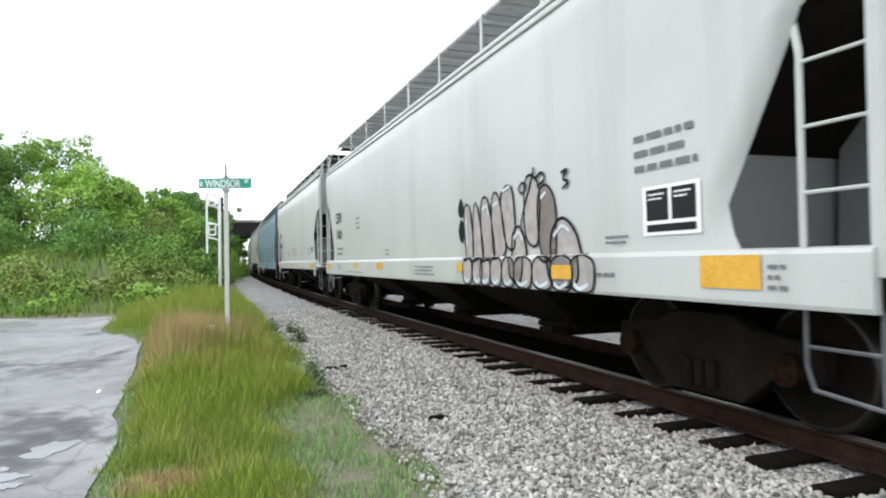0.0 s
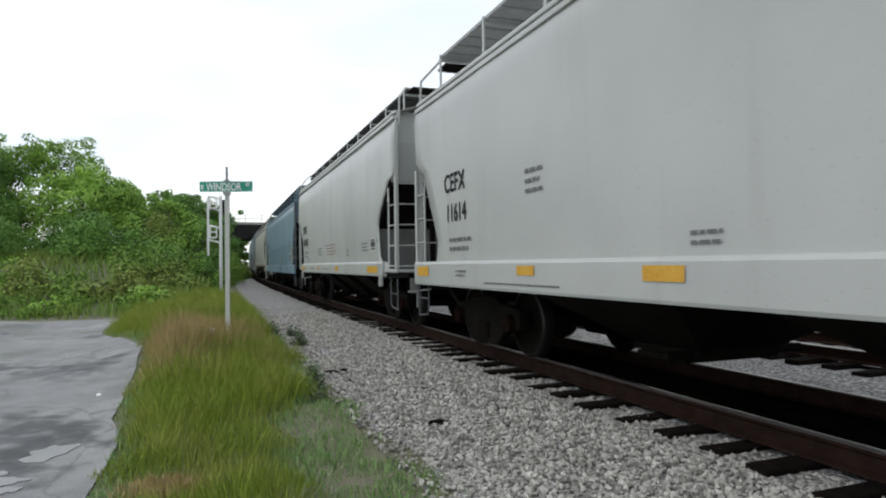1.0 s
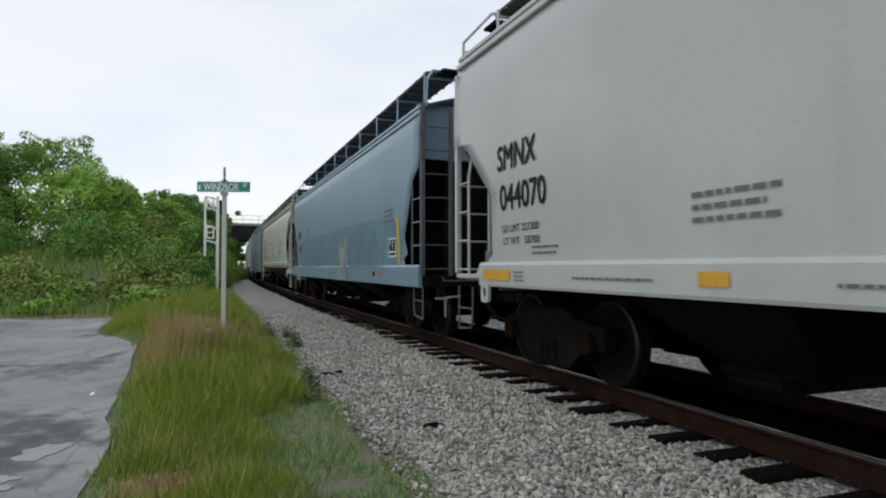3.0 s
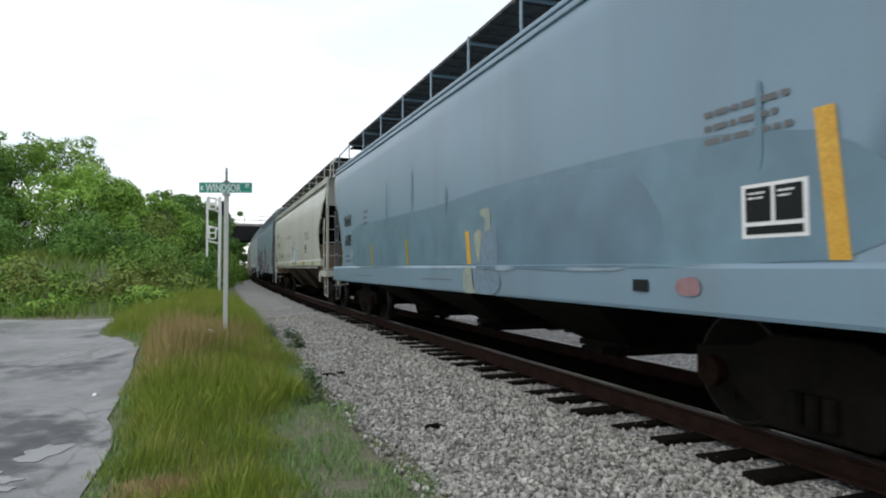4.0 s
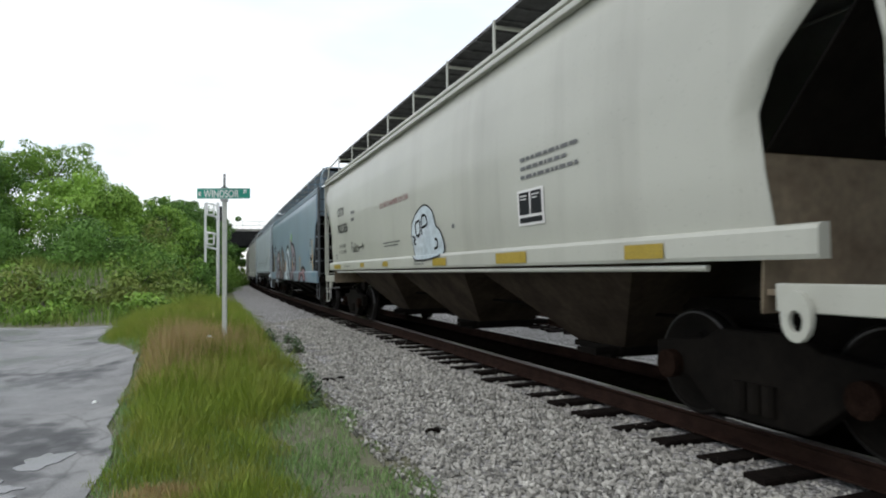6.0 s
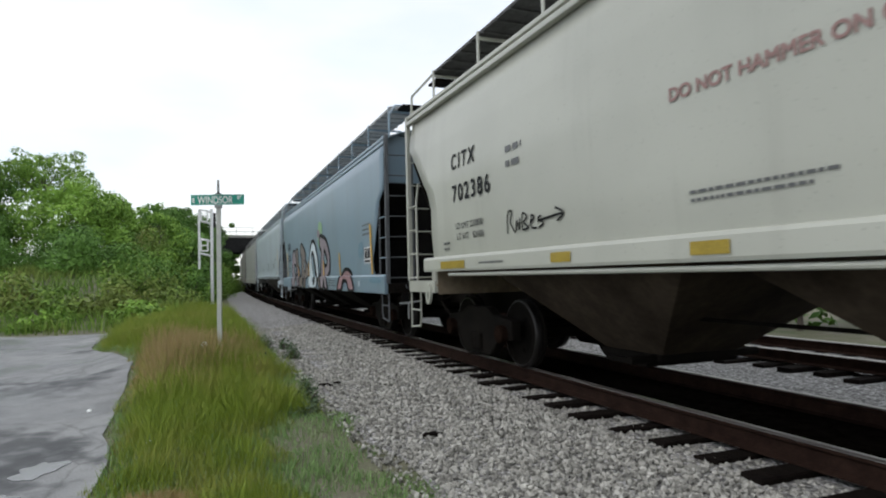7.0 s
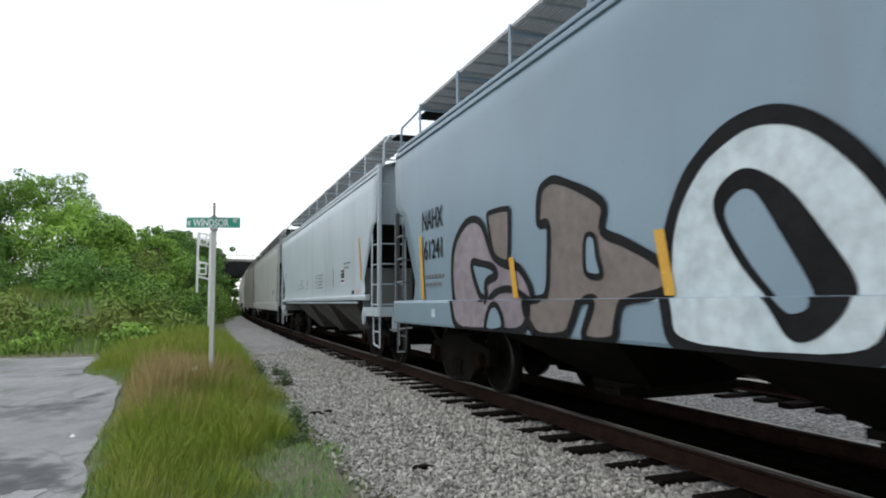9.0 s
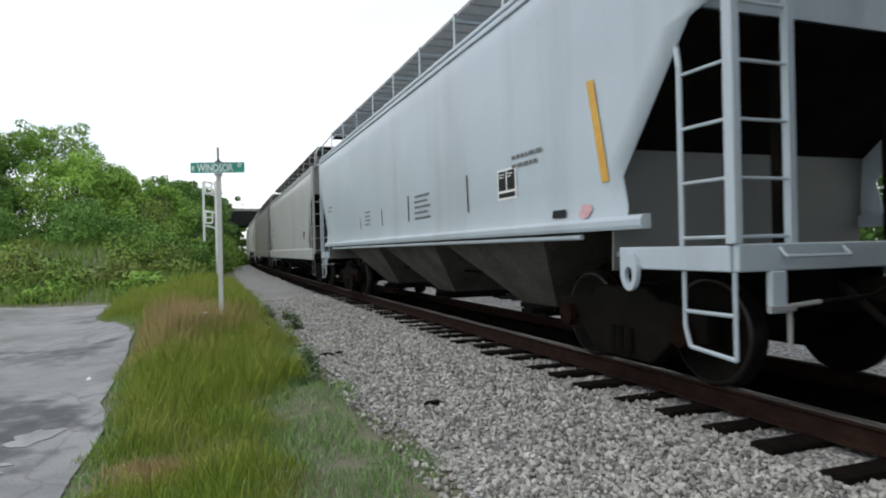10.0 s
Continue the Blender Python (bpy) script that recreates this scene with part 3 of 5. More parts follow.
        # unless the end is black, the slope's shade is painted in as near black
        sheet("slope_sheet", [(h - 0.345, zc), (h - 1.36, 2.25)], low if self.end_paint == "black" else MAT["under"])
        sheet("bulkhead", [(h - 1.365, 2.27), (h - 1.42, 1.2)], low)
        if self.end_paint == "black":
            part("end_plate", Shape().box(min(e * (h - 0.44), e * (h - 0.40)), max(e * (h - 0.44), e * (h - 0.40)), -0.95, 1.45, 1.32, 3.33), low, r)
        if self.kind == "deep_sill":
            web = [(h - 1.34, 1.32), (h - 0.16, 1.32), (h - 0.2, 2.4), (h - 0.32, 3.3), (h - 1.3, 2.36)]
            part("centre_web", Shape().prism([(e * x, z) for x, z in web], -0.2, 0.2), low, r)
        # uprights between slope and platform, the recess's shade put into their near-black colour
        for y in (-0.62, 0.62):
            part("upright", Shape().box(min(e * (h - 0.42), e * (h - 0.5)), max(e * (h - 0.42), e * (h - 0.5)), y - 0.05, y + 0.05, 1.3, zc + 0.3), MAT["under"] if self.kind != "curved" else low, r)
        # platform and end sill
        z0 = 1.22 if self.kind != "deep_sill" else 1.16
        lip = Shape()
        slim = self.kind == "round_sill"
        lip.box(min(e * (h - 0.06), e * h), max(e * (h - 0.06), e * h), -1.5, 1.5, z0 + (0.12 if slim else 0), z0 + (0.17 if slim else 0.19))
        part("end_sill", lip, own if self.kind in ("thin_sill", "curved", "round_sill") else MAT["under"], r, bevel=0.01)
        if slim:
            for side in (-1, 1):
                skirt = [(h - 0.95, 1.545), (h - 1.02, z0 + 0.13), (h - 0.5, z0 + 0.13), (h - 0.72, z0 + 0.19), (h - 0.84, z0 + 0.3)]
                part("corner_gusset", Shape().prism([(e * x, z) for x, z in skirt], min(side * 1.45, side * 1.5), max(side * 1.45, side * 1.5)), own, r, bevel=0.006)
            part("buffer_beam", Shape().box(min(e * (h - 0.3), e * (h - 0.08)), max(e * (h - 0.3), e * (h - 0.08)), -1.2, 1.2, z0 - 0.1, z0 + 0.1), MAT["under"], r)
        part("platform", Shape().box(min(e * (h - 1.4), e * (h - 0.062)), max(e * (h - 1.4), e * (h - 0.062)), -1.48, 1.48, z0 + 0.1, z0 + 0.14), low, r)
        for side in (-1, 1):
            if self.kind != "deep_sill":
                a, b = e * (h - 1.3), e * (h - 0.064)
                part("corner_sill", Shape().box(min(a, b), max(a, b), min(side * 1.44, side * 1.52), max(side * 1.44, side * 1.52), z0 if self.kind != "round_sill" else z0 + 0.12, z0 + 0.18), own, r, bevel=0.01)
                # jacking pad with its hole
                x = e * (h - 1.12)
                sq = 0.35 if self.kind == "round_sill" else 1.0
                bow = lambda v: math.copysign(abs(v) ** sq, v)
                ring = [(x + 0.11 * bow(math.cos(t)), z0 - 0.02 + 0.16 * bow(math.sin(t))) for t in np.linspace(0, 2 * math.pi, 17)[:-1]]
                hole = [(x + 0.05 * math.cos(t), z0 - 0.05 + 0.07 * math.sin(t)) for t in np.linspace(0, 2 * math.pi, 17)[:-1]]
                s = Shape()
                for y in (1.525, 1.565):
                    s.add([(p, side * y, q) for p, q in ring] + [(p, side * y, q) for p, q in hole],
                          [(i, (i + 1) % 16, 16 + (i + 1) % 16, 16 + i) for i in range(16)])
                s.add([(p, side * y, q) for y in (1.525, 1.565) for p, q in ring], [(i, (i + 1) % 16, 16 + (i + 1) % 16, 16 + i) for i in range(16)])
                s.add([(p, side * y, q) for y in (1.525, 1.565) for p, q in hole], [(i, (i + 1) % 16, 16 + (i + 1) % 16, 16 + i) for i in range(16)])
                part("jacking_pad", s, own, r)
            # ladders round the corner
            top = 4.25 if side == -1 * e or self.kind != "deep_sill" else 3.1
            xo = e * (h - 0.05)
            part("corner_post", Shape().box(xo - 0.045, xo + 0.045, side * 1.49 - 0.035, side * 1.49 + 0.035, z0 + 0.19, top), trim, r, bevel=0.008)
            xi, yi = e * (h - 0.52), side * 0.98
            rail = Shape().tube((xi, side * 1.52, z0 + 0.18), (xi, side * 1.52, 2.72), 0.021, 6)
            rail.bent([(xi, side * 1.52, 2.72), (xi - e * 0.07, side * 1.50, 3.02)], 0.022, 6)
            ladder = part("side_ladder", rail, trim, r)
            for z in (1.46, 1.86, 2.26, 2.66):
                part("rung", Shape().tube((xi, side * 1.52, z), (xo, side * 1.5, z), 0.013, 6), own, ladder)
            ladder = part("end_ladder", Shape().box(xo - 0.03, xo + 0.03, yi - 0.03, yi + 0.03, z0 + 0.19, 4.2), trim, r)
            for z in (1.46, 1.86, 2.26, 2.66, 3.06, 3.46, 3.86):
                part("rung", Shape().tube((xo, side * 1.5, z), (xo, yi, z), 0.013, 6), trim, ladder)
            stirrup = Shape()
            bar = 0.017 if self.kind in ("curved", "thin_sill") else 0.015
            stirrup.bent([(e * (h - 0.06), side * 1.48, z0), (e * (h - 0.06), side * 1.48, 0.62), (e * (h - 0.5), side * 1.48, 0.66), (e * (h - 0.55), side * 1.48, 0.8), (e * (h - 0.55), side * 1.48, z0)], bar, 6)
            stirrup.tube((e * (h - 0.06), side * 1.48, 0.92), (e * (h - 0.55), side * 1.48, 0.92), bar * 0.9, 6)
            part("sill_step", stirrup, own if self.kind in ("curved", "thin_sill") else MAT["dark_steel"], r)
        # coupler
        c = Shape()
        c.box(min(e * (h - 0.6), e * (h + 0.28)), max(e * (h - 0.6), e * (h + 0.28)), -0.11, 0.11, 0.94, 1.14)
        c.box(min(e * (h + 0.26), e * (h + 0.62)), max(e * (h + 0.26), e * (h + 0.62)), -0.2 + e * 0.04, 0.16 + e * 0.04, 0.90, 1.20)
        part("coupler", c, MAT["under"], r, bevel=0.03)
        if e == 1:
            lever = Shape().bent([(e * (h + 0.06), -0.85, 1.0), (e * (h + 0.06), -0.35, 1.02), (e * (h + 0.2), -0.1, 1.18)], 0.014, 6)
            part("uncoupling_lever", lever, MAT["under"], r)
            grip = Shape().bent([(e * (h + 0.05), -1.12, 0.66), (e * (h + 0.05), -1.12, 0.98), (e * (h + 0.06), -0.85, 1.0)], 0.017, 6)
            grip.box(min(e * (h + 0.03), e * (h + 0.07)), max(e * (h + 0.03), e * (h + 0.07)), -1.3, -1.08, 0.95, 0.985)
            part("lever_grip", grip, MAT["galvanised"], r, "pale bent steel lever grip")
            arm = Shape().box(min(e * (h - 0.03), e * (h + 0.02)), max(e * (h - 0.03), e * (h + 0.02)), -1.24, -1.10, 0.93, z0)
            part("lever_bracket", arm, low if self.end_paint in ("black", "end_grey") and self.kind != "thin_sill" else own, r, bevel=0.008)
            for y in (-0.85, 0.95):
                part("grab_iron", Shape().bent([(e * (h + 0.005), y - 0.3, z0 + 0.16), (e * (h + 0.06), y - 0.3, z0 + 0.10), (e * (h + 0.06), y + 0.3, z0 + 0.10), (e * (h + 0.005), y + 0.3, z0 + 0.16)], 0.012, 6), trim, r)
        brace = Shape().tube((e * (h - 0.4), -0.1, 4.0), (e * (h - 0.1), 0.35, 3.3), 0.02, 6)
        brace.tube((e * (h - 0.36), 0.15, 3.75), (e * (h - 0.12), 0.4, 3.2), 0.015, 6)
        part("brake_chain_guide", brace, MAT["dark_steel"], r)
        hose = Shape().bent([(e * (h - 0.1), -0.45, 1.1), (e * (h + 0.2), -0.42, 0.85), (e * (h + 0.45), -0.3, 0.62), (e * (h + 0.65), -0.2, 0.66)], 0.028, 6)
        part("air_hose", hose, MAT["under"], r)
        if e == -1:
            part("brake_cylinder", Shape().tube((e * (h - 0.65), -0.5, 1.55), (e * (h - 1.1), -0.5, 1.55), 0.13, 14), own if self.kind == "curved" else MAT["under"], r, smooth=False)
            part("air_tank", Shape().tube((e * (h - 0.75), -0.2, 1.5), (e * (h - 0.75), 0.9, 1.5), 0.16, 14), MAT["under"], r)
            part("valve_box", Shape().box(e * (h - 0.55) - 0.1, e * (h - 0.55) + 0.1, -1.25, -1.0, 1.36, 1.72), own if self.kind == "curved" else low, r, bevel=0.02)
            wheel = Shape()
            for i in range(16):
                a, b = 2 * math.pi * i / 16, 2 * math.pi * (i + 1) / 16
                wheel.tube((e * (h - 0.2), 0.5 + 0.28 * math.cos(a), 3.3 + 0.28 * math.sin(a)), (e * (h - 0.2), 0.5 + 0.28 * math.cos(b), 3.3 + 0.28 * math.sin(b)), 0.015, 5)
            for i in range(4):
                a = math.pi * i / 4
                wheel.tube((e * (h - 0.2), 0.5 - 0.28 * math.cos(a), 3.3 - 0.28 * math.sin(a)), (e * (h - 0.2), 0.5 + 0.28 * math.cos(a), 3.3 + 0.28 * math.sin(a)), 0.01, 5)
            part("brake_wheel", wheel, MAT["under"], r)

    def underside(self):
        r, h = self.root, self.L / 2
        lo, hi = self.k["sill"]
        for e in (-1, 1):
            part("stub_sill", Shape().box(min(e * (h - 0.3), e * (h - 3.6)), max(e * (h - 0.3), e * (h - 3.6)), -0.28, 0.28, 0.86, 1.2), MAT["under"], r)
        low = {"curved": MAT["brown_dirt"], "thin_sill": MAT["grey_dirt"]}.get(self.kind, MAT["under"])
        span = self.L - 2 * {"deep_sill": 3.55, "round_sill": 3.2}.get(self.kind, 2.75)
        n = 3
        w = span / n
        for i in range(n):
            c = -span / 2 + w * (i + 0.5)
            ww = w * (0.37 if self.kind in ("deep_sill", "round_sill") else 0.485)
            top = (c - ww, c + ww, -1.46, 1.46)
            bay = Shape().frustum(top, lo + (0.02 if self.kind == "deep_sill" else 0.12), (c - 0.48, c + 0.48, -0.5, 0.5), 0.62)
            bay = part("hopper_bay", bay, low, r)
            gate = Shape().box(c - 0.5, c + 0.5, -0.54, 0.54, 0.55, 0.62)
            gate.tube((c + 0.4, -0.85, 0.58), (c + 0.4, 0.85, 0.58), 0.045, 10)
            gate.box(c - 0.36, c + 0.36, -0.6, 0.6, 0.49, 0.55)
            part("outlet_gate", gate, MAT["under"], bay)
        part("brake_rod", Shape().tube((-h + 2, -0.5, 1.02), (h - 2, -0.5, 1.02), 0.02, 6), MAT["under"], r)

    def truck(self, c):
        r = self.root
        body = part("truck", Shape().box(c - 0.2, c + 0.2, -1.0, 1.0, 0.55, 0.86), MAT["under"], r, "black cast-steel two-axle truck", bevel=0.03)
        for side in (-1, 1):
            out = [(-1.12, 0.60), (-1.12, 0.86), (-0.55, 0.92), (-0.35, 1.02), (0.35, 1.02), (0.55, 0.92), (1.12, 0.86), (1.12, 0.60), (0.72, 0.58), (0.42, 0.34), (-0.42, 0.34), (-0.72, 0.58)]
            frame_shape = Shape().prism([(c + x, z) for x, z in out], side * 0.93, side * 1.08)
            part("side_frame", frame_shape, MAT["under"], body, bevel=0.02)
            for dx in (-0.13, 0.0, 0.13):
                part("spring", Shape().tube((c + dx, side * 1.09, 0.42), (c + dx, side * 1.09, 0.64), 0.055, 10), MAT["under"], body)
            for dx in (-0.89, 0.89):
                part("bearing_cap", Shape().tube((c + dx, side * 1.08, RAIL_TOP + 0.457), (c + dx, side * 1.17, RAIL_TOP + 0.457), 0.12, 14), MAT["rust_bed"], body)
        for dx in (-0.89, 0.89):
            axle = Shape().tube((0, -1.05, 0), (0, 1.05, 0), 0.085, 12)
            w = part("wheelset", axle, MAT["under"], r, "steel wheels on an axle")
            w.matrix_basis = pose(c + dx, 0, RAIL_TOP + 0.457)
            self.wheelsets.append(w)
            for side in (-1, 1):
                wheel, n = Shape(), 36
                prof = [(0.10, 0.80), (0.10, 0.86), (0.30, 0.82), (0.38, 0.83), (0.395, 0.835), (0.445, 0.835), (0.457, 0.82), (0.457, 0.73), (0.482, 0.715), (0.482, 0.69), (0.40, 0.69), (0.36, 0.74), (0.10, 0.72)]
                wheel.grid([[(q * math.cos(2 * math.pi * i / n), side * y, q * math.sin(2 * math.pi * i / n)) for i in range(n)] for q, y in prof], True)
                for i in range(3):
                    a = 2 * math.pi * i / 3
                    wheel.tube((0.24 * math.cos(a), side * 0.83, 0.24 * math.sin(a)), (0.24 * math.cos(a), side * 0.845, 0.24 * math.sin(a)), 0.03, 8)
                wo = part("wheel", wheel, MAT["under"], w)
                tread = Shape().grid([[(q * math.cos(2 * math.pi * i / n), side * y, q * math.sin(2 * math.pi * i / n)) for i in range(n)] for q, y in ((0.425, 0.839), (0.446, 0.839), (0.4595, 0.822), (0.4595, 0.735))], True)
                part("tread", tread, MAT["wheel_steel"], wo, "bright rolled wheel rim", smooth=True)

    # -- what is painted on the road side; d is measured from the rear corner --
    def paint_on(self, name, outlines, mat, lift=0.004, label=""):
        s = Shape()
        lo, hi = self.k["sill"]
        cuts = sorted({0.5, lo, hi, 4.05} | {hi + 0.22 * i for i in range(1, 12)})
        for outline in outlines:
            o = [(-self.L / 2 + d, z) for d, z in outline]
            for a, b in zip(cuts, cuts[1:]):
                if a < lo - 0.01:
                    continue
                q = lap(list(o), a, b)
                if len(q) >= 3:
                    onsill = b <= hi + 0.001
                    s.add([(x, -((1.565 if onsill else between(z, self.k["wide"]) + 0.006) + lift), z) for x, z in q], [tuple(range(len(q)))])
        if s.f:
            ob = part(name, s, mat, self.root, label)
            if len(outlines) > 1:
                tagged(ob, kind="stuff")
            bm = bmesh.new()
            bm.from_mesh(ob.data)
            bmesh.ops.triangulate(bm, faces=bm.faces)
            for f in bm.faces:
                if f.normal.y > 0:
                    f.normal_flip()
            bm.to_mesh(ob.data)
            bm.free()

    def rect(self, name, d0, d1, z0, z1, mat, lift=0.004, label="", lean=0.0):
        self.paint_on(name, [[(d0 + lean, z0), (d1 + lean, z0), (d1, z1), (d0, z1)]], mat, lift, label)

    def text(self, words, d, z, size, mat="lettering", width=None, bold=0.006, name="lettering", gap=1.0):
        """Words whose lower left corner lies d from the rear corner at height z."""
        c = bpy.data.curves.new("words", "FONT")
        c.body, c.size, c.space_character = words, size * 1.42, gap
        tmp = new("words", c)
        bpy.context.view_layer.update()
        me = bpy.data.meshes.new_from_object(tmp.evaluated_get(bpy.context.evaluated_depsgraph_get()))
        bpy.data.objects.remove(tmp)
        xs = [v.co.x for v in me.vertices]
        k = width / (max(xs) - min(xs)) if width else 1
        flat = [(v.co.x, v.co.y) for v in me.vertices]
        tris = [tuple(p.vertices) for p in me.polygons]
        bpy.data.meshes.remove(me)
        # heavy stencil strokes: the same glyphs laid four times, a little apart
        s = Shape()
        for i, (dx, dz) in enumerate(((-bold, -bold), (bold, -bold), (-bold, bold), (bold, bold))):
            pts = []
            for x, y in flat:
                zz = z + y + dz
                pts.append((-self.L / 2 + d + (x - min(xs)) * k + dx, -(self.face(zz) + 0.010 + 0.0006 * i), zz))
            s.add(pts, tris)
        me = bpy.data.meshes.new(name)
        me.from_pydata(s.v, [], s.f)
        me.materials.append(MAT[mat])
        ob = new(name, me)
        ob.parent = self.root

    def bars(self, d0, d1, z0, z1, rows, mat="faint", name="small_lettering", fill=0.85):
        """Writing too small to read, as rows of plain bars."""
        o, hgt = [], (z1 - z0) / rows
        for i in range(rows):
            x = d0
            zb = z1 - (i + 0.8) * hgt
            stop = d0 + (d1 - d0) * (fill if i % 2 else 1.0)
            while x < stop - 0.02:
                w = min(stop - x, self.rng.uniform(0.5, 1.5) * hgt)
                o.append([(x, zb), (x + w, zb), (x + w, zb + hgt * 0.42), (x, zb + hgt * 0.42)])
                x += w + hgt * 0.28
        self.paint_on(name, o, MAT[mat], 0.005 if mat == "faint" else 0.0095)

    def stencil(self, d0, d1, z0, z1):
        """The black consolidated lube stencil panels with white borders."""
        w = d1 - d0
        self.rect("stencil_border", d0, d1, z0, z1, MAT["white_lettering"], 0.004, "white stencil border")
        h = z1 - z0
        for a, b, p, q in ((0.07, 0.47, 0.30, 0.93), (0.53, 0.93, 0.30, 0.93), (0.07, 0.93, 0.07, 0.22)):
            self.rect("stencil_panel", d0 + a * w, d0 + b * w, z0 + p * h, z0 + q * h, MAT["lettering"], 0.007, "black stencil panel")
        self.bars(d0 + 0.12 * w, d0 + 0.4 * w, z0 + 0.7 * h, z0 + 0.88 * h, 2, "white_lettering")
        self.bars(d0 + 0.58 * w, d0 + 0.85 * w, z0 + 0.7 * h, z0 + 0.88 * h, 2, "white_lettering")

    def brush(self, name, runs, radius, mat, lift, label=""):
        """Sprayed lines."""
        o = []
        for run in runs:
            run = [p for p, q in zip(run, run[1:] + [None]) if q is None or math.hypot(p[0] - q[0], p[1] - q[1]) > 1e-4]
            closed = math.hypot(run[0][0] - run[-1][0], run[0][1] - run[-1][1]) < 1e-3
            n, left, right = len(run), [], []
            for i, (x, z) in enumerate(run):
                a = run[i - 1] if i else (run[-2] if closed else run[0])
                b = run[i + 1] if i < n - 1 else (run[1] if closed else run[-1])
                tx, tz = b[0] - a[0], b[1] - a[1]
                L = math.hypot(tx, tz) or 1
                w = radius * (1 + 0.25 * noise.noise(Vector((x * 3, z * 3, 1))))
                left.append((x - tz / L * w, z + tx / L * w))
                right.append((x + tz / L * w, z - tx / L * w))
            for i in range(n - 1):
                o.append([left[i], left[i + 1], right[i + 1], right[i]])
        self.paint_on(name, o, mat, lift, label)

    def letter(self, outline, fill, edge=0.05, shine=None, label="", layer=0):
        """A sprayed bubble letter: filled, with a black line round it."""
        run = loop(outline)
        self.paint_on("graffiti_fill", [run], fill, 0.008 + 0.003 * layer, label)
        if edge < 0.01:
            return
        self.brush("graffiti_outline", [run + run[:1]], edge, MAT["spray_black"], 0.012 + 0.003 * layer, "black spray-painted outline")
        if shine:
            self.brush("graffiti_shine", [loop(shine, 5, False)], 0.018, MAT["spray_white"], 0.015, "white spray-painted highlight")


CARS = []    # each with the place of its rear corner up the line at the start


def add_car(car, rear):
    CARS.append((car, rear))
    return car


def tape(car, places, mat="yellow"):
    for d, w, z0, z1 in places:
        car.rect("reflector", d, d + w, z0, z1, MAT[mat], 0.006, "yellow reflective tape")


# light grey car with bubble graffiti
car = add_car(Car("light grey covered hopper car with bubble-letter graffiti", "deep_sill", 17.1, "light_grey", "end_grey", open_board=True), 14.6)
car.text("CEFX", 1.5, 2.56, 0.27, width=0.8)
car.text("11614", 1.6, 2.12, 0.26, width=0.72)
car.bars(1.65, 2.5, 1.66, 1.92, 2)
car.bars(4.1, 4.5, 2.26, 2.6, 3)
car.bars(6.74, 7.1, 1.6, 1.75, 2)
car.bars(2.0, 2.4, 1.3, 1.42, 2)
car.bars(3.0, 4.9, 1.22, 1.27, 1)
car.bars(8.9, 9.9, 1.24, 1.42, 3)
tape(car, [(0.25, 0.55, 1.3, 1.45), (3.94, 0.42, 1.35, 1.46), (6.23, 0.5, 1.33, 1.46), (10.9, 0.32, 1.32, 1.45), (13.6, 0.5, 1.28, 1.43), (15.75, 0.55, 1.26, 1.49)])
car.bars(14.95, 15.7, 2.17, 2.55, 3)
car.stencil(15.05, 15.72, 1.66, 2.06)
car.bars(14.5, 14.85, 1.6, 1.7, 2)
car.bars(14.3, 14.7, 1.3, 1.38, 1)
car.bars(16.35, 16.5, 1.25, 1.45, 3)
tan = MAT["spray_tan"]
car.letter([(11.15, 1.55), (11.1, 2.17), (11.3, 2.2), (11.42, 1.62), (11.3, 1.5)], tan, 0.016, [(11.18, 2.07), (11.2, 1.7)])
car.letter([(11.4, 1.55), (11.45, 2.17), (11.58, 2.18), (11.75, 1.6), (11.6, 1.48)], tan, 0.016)
car.letter([(11.72, 1.55), (11.7, 2.2), (11.92, 2.24), (12.1, 1.6), (11.95, 1.48)], tan, 0.016, [(11.74, 2.14), (11.88, 2.18), (11.94, 2.07)])
car.letter([(12.05, 1.6), (12.05, 2.24), (12.25, 2.26), (12.42, 1.66), (12.25, 1.5)], tan, 0.016, [(12.08, 2.16), (12.22, 2.2)])
car.letter([(12.4, 1.75), (12.32, 2.27), (12.62, 2.32), (12.68, 1.7), (12.55, 1.6)], tan, 0.016, [(12.36, 2.32), (12.58, 2.36)])
car.letter([(12.62, 1.3), (12.6, 1.75), (12.8, 1.86), (12.95, 1.6), (12.9, 1.25)], tan, 0.016, [(12.64, 1.72), (12.78, 1.8), (12.88, 1.7)])
car.letter([(12.95, 1.75), (12.95, 2.32), (13.12, 2.42), (13.3, 2.22), (13.22, 1.66)], tan, 0.016)
car.letter([(13.3, 1.55), (13.25, 2.12), (13.42, 2.28), (13.62, 2.07), (13.6, 1.5)], MAT["spray_brown"], 0.016, [(13.32, 2.14), (13.44, 2.2)])
car.letter([(13.55, 1.3), (13.52, 1.72), (13.75, 1.9), (14.02, 1.72), (14.12, 1.3), (13.85, 1.2)], tan, 0.017, [(13.58, 1.72), (13.75, 1.82), (13.9, 1.76)])
for i, d in enumerate((11.15, 11.5, 11.75, 12.08, 12.42, 12.75, 13.2, 13.6, 13.98)):
    w = 0.30 if i < 5 else 0.4
    car.letter([(d, 1.22), (d, 1.44), (d + w * 0.5, 1.52), (d + w, 1.44), (d + w * 0.95, 1.2), (d + w * 0.5, 1.155)], tan, 0.013, [(d + 0.06, 1.24), (d + w * 0.4, 1.19), (d + w * 0.8, 1.24)])
car.letter([(10.9, 2.2), (11.0, 2.34), (11.06, 2.2), (10.98, 2.1)], MAT["spray_black"], 0.02)
car.letter([(10.9, 1.9), (11.0, 2.04), (11.1, 1.9), (11.0, 1.75)], MAT["spray_black"], 0.02)
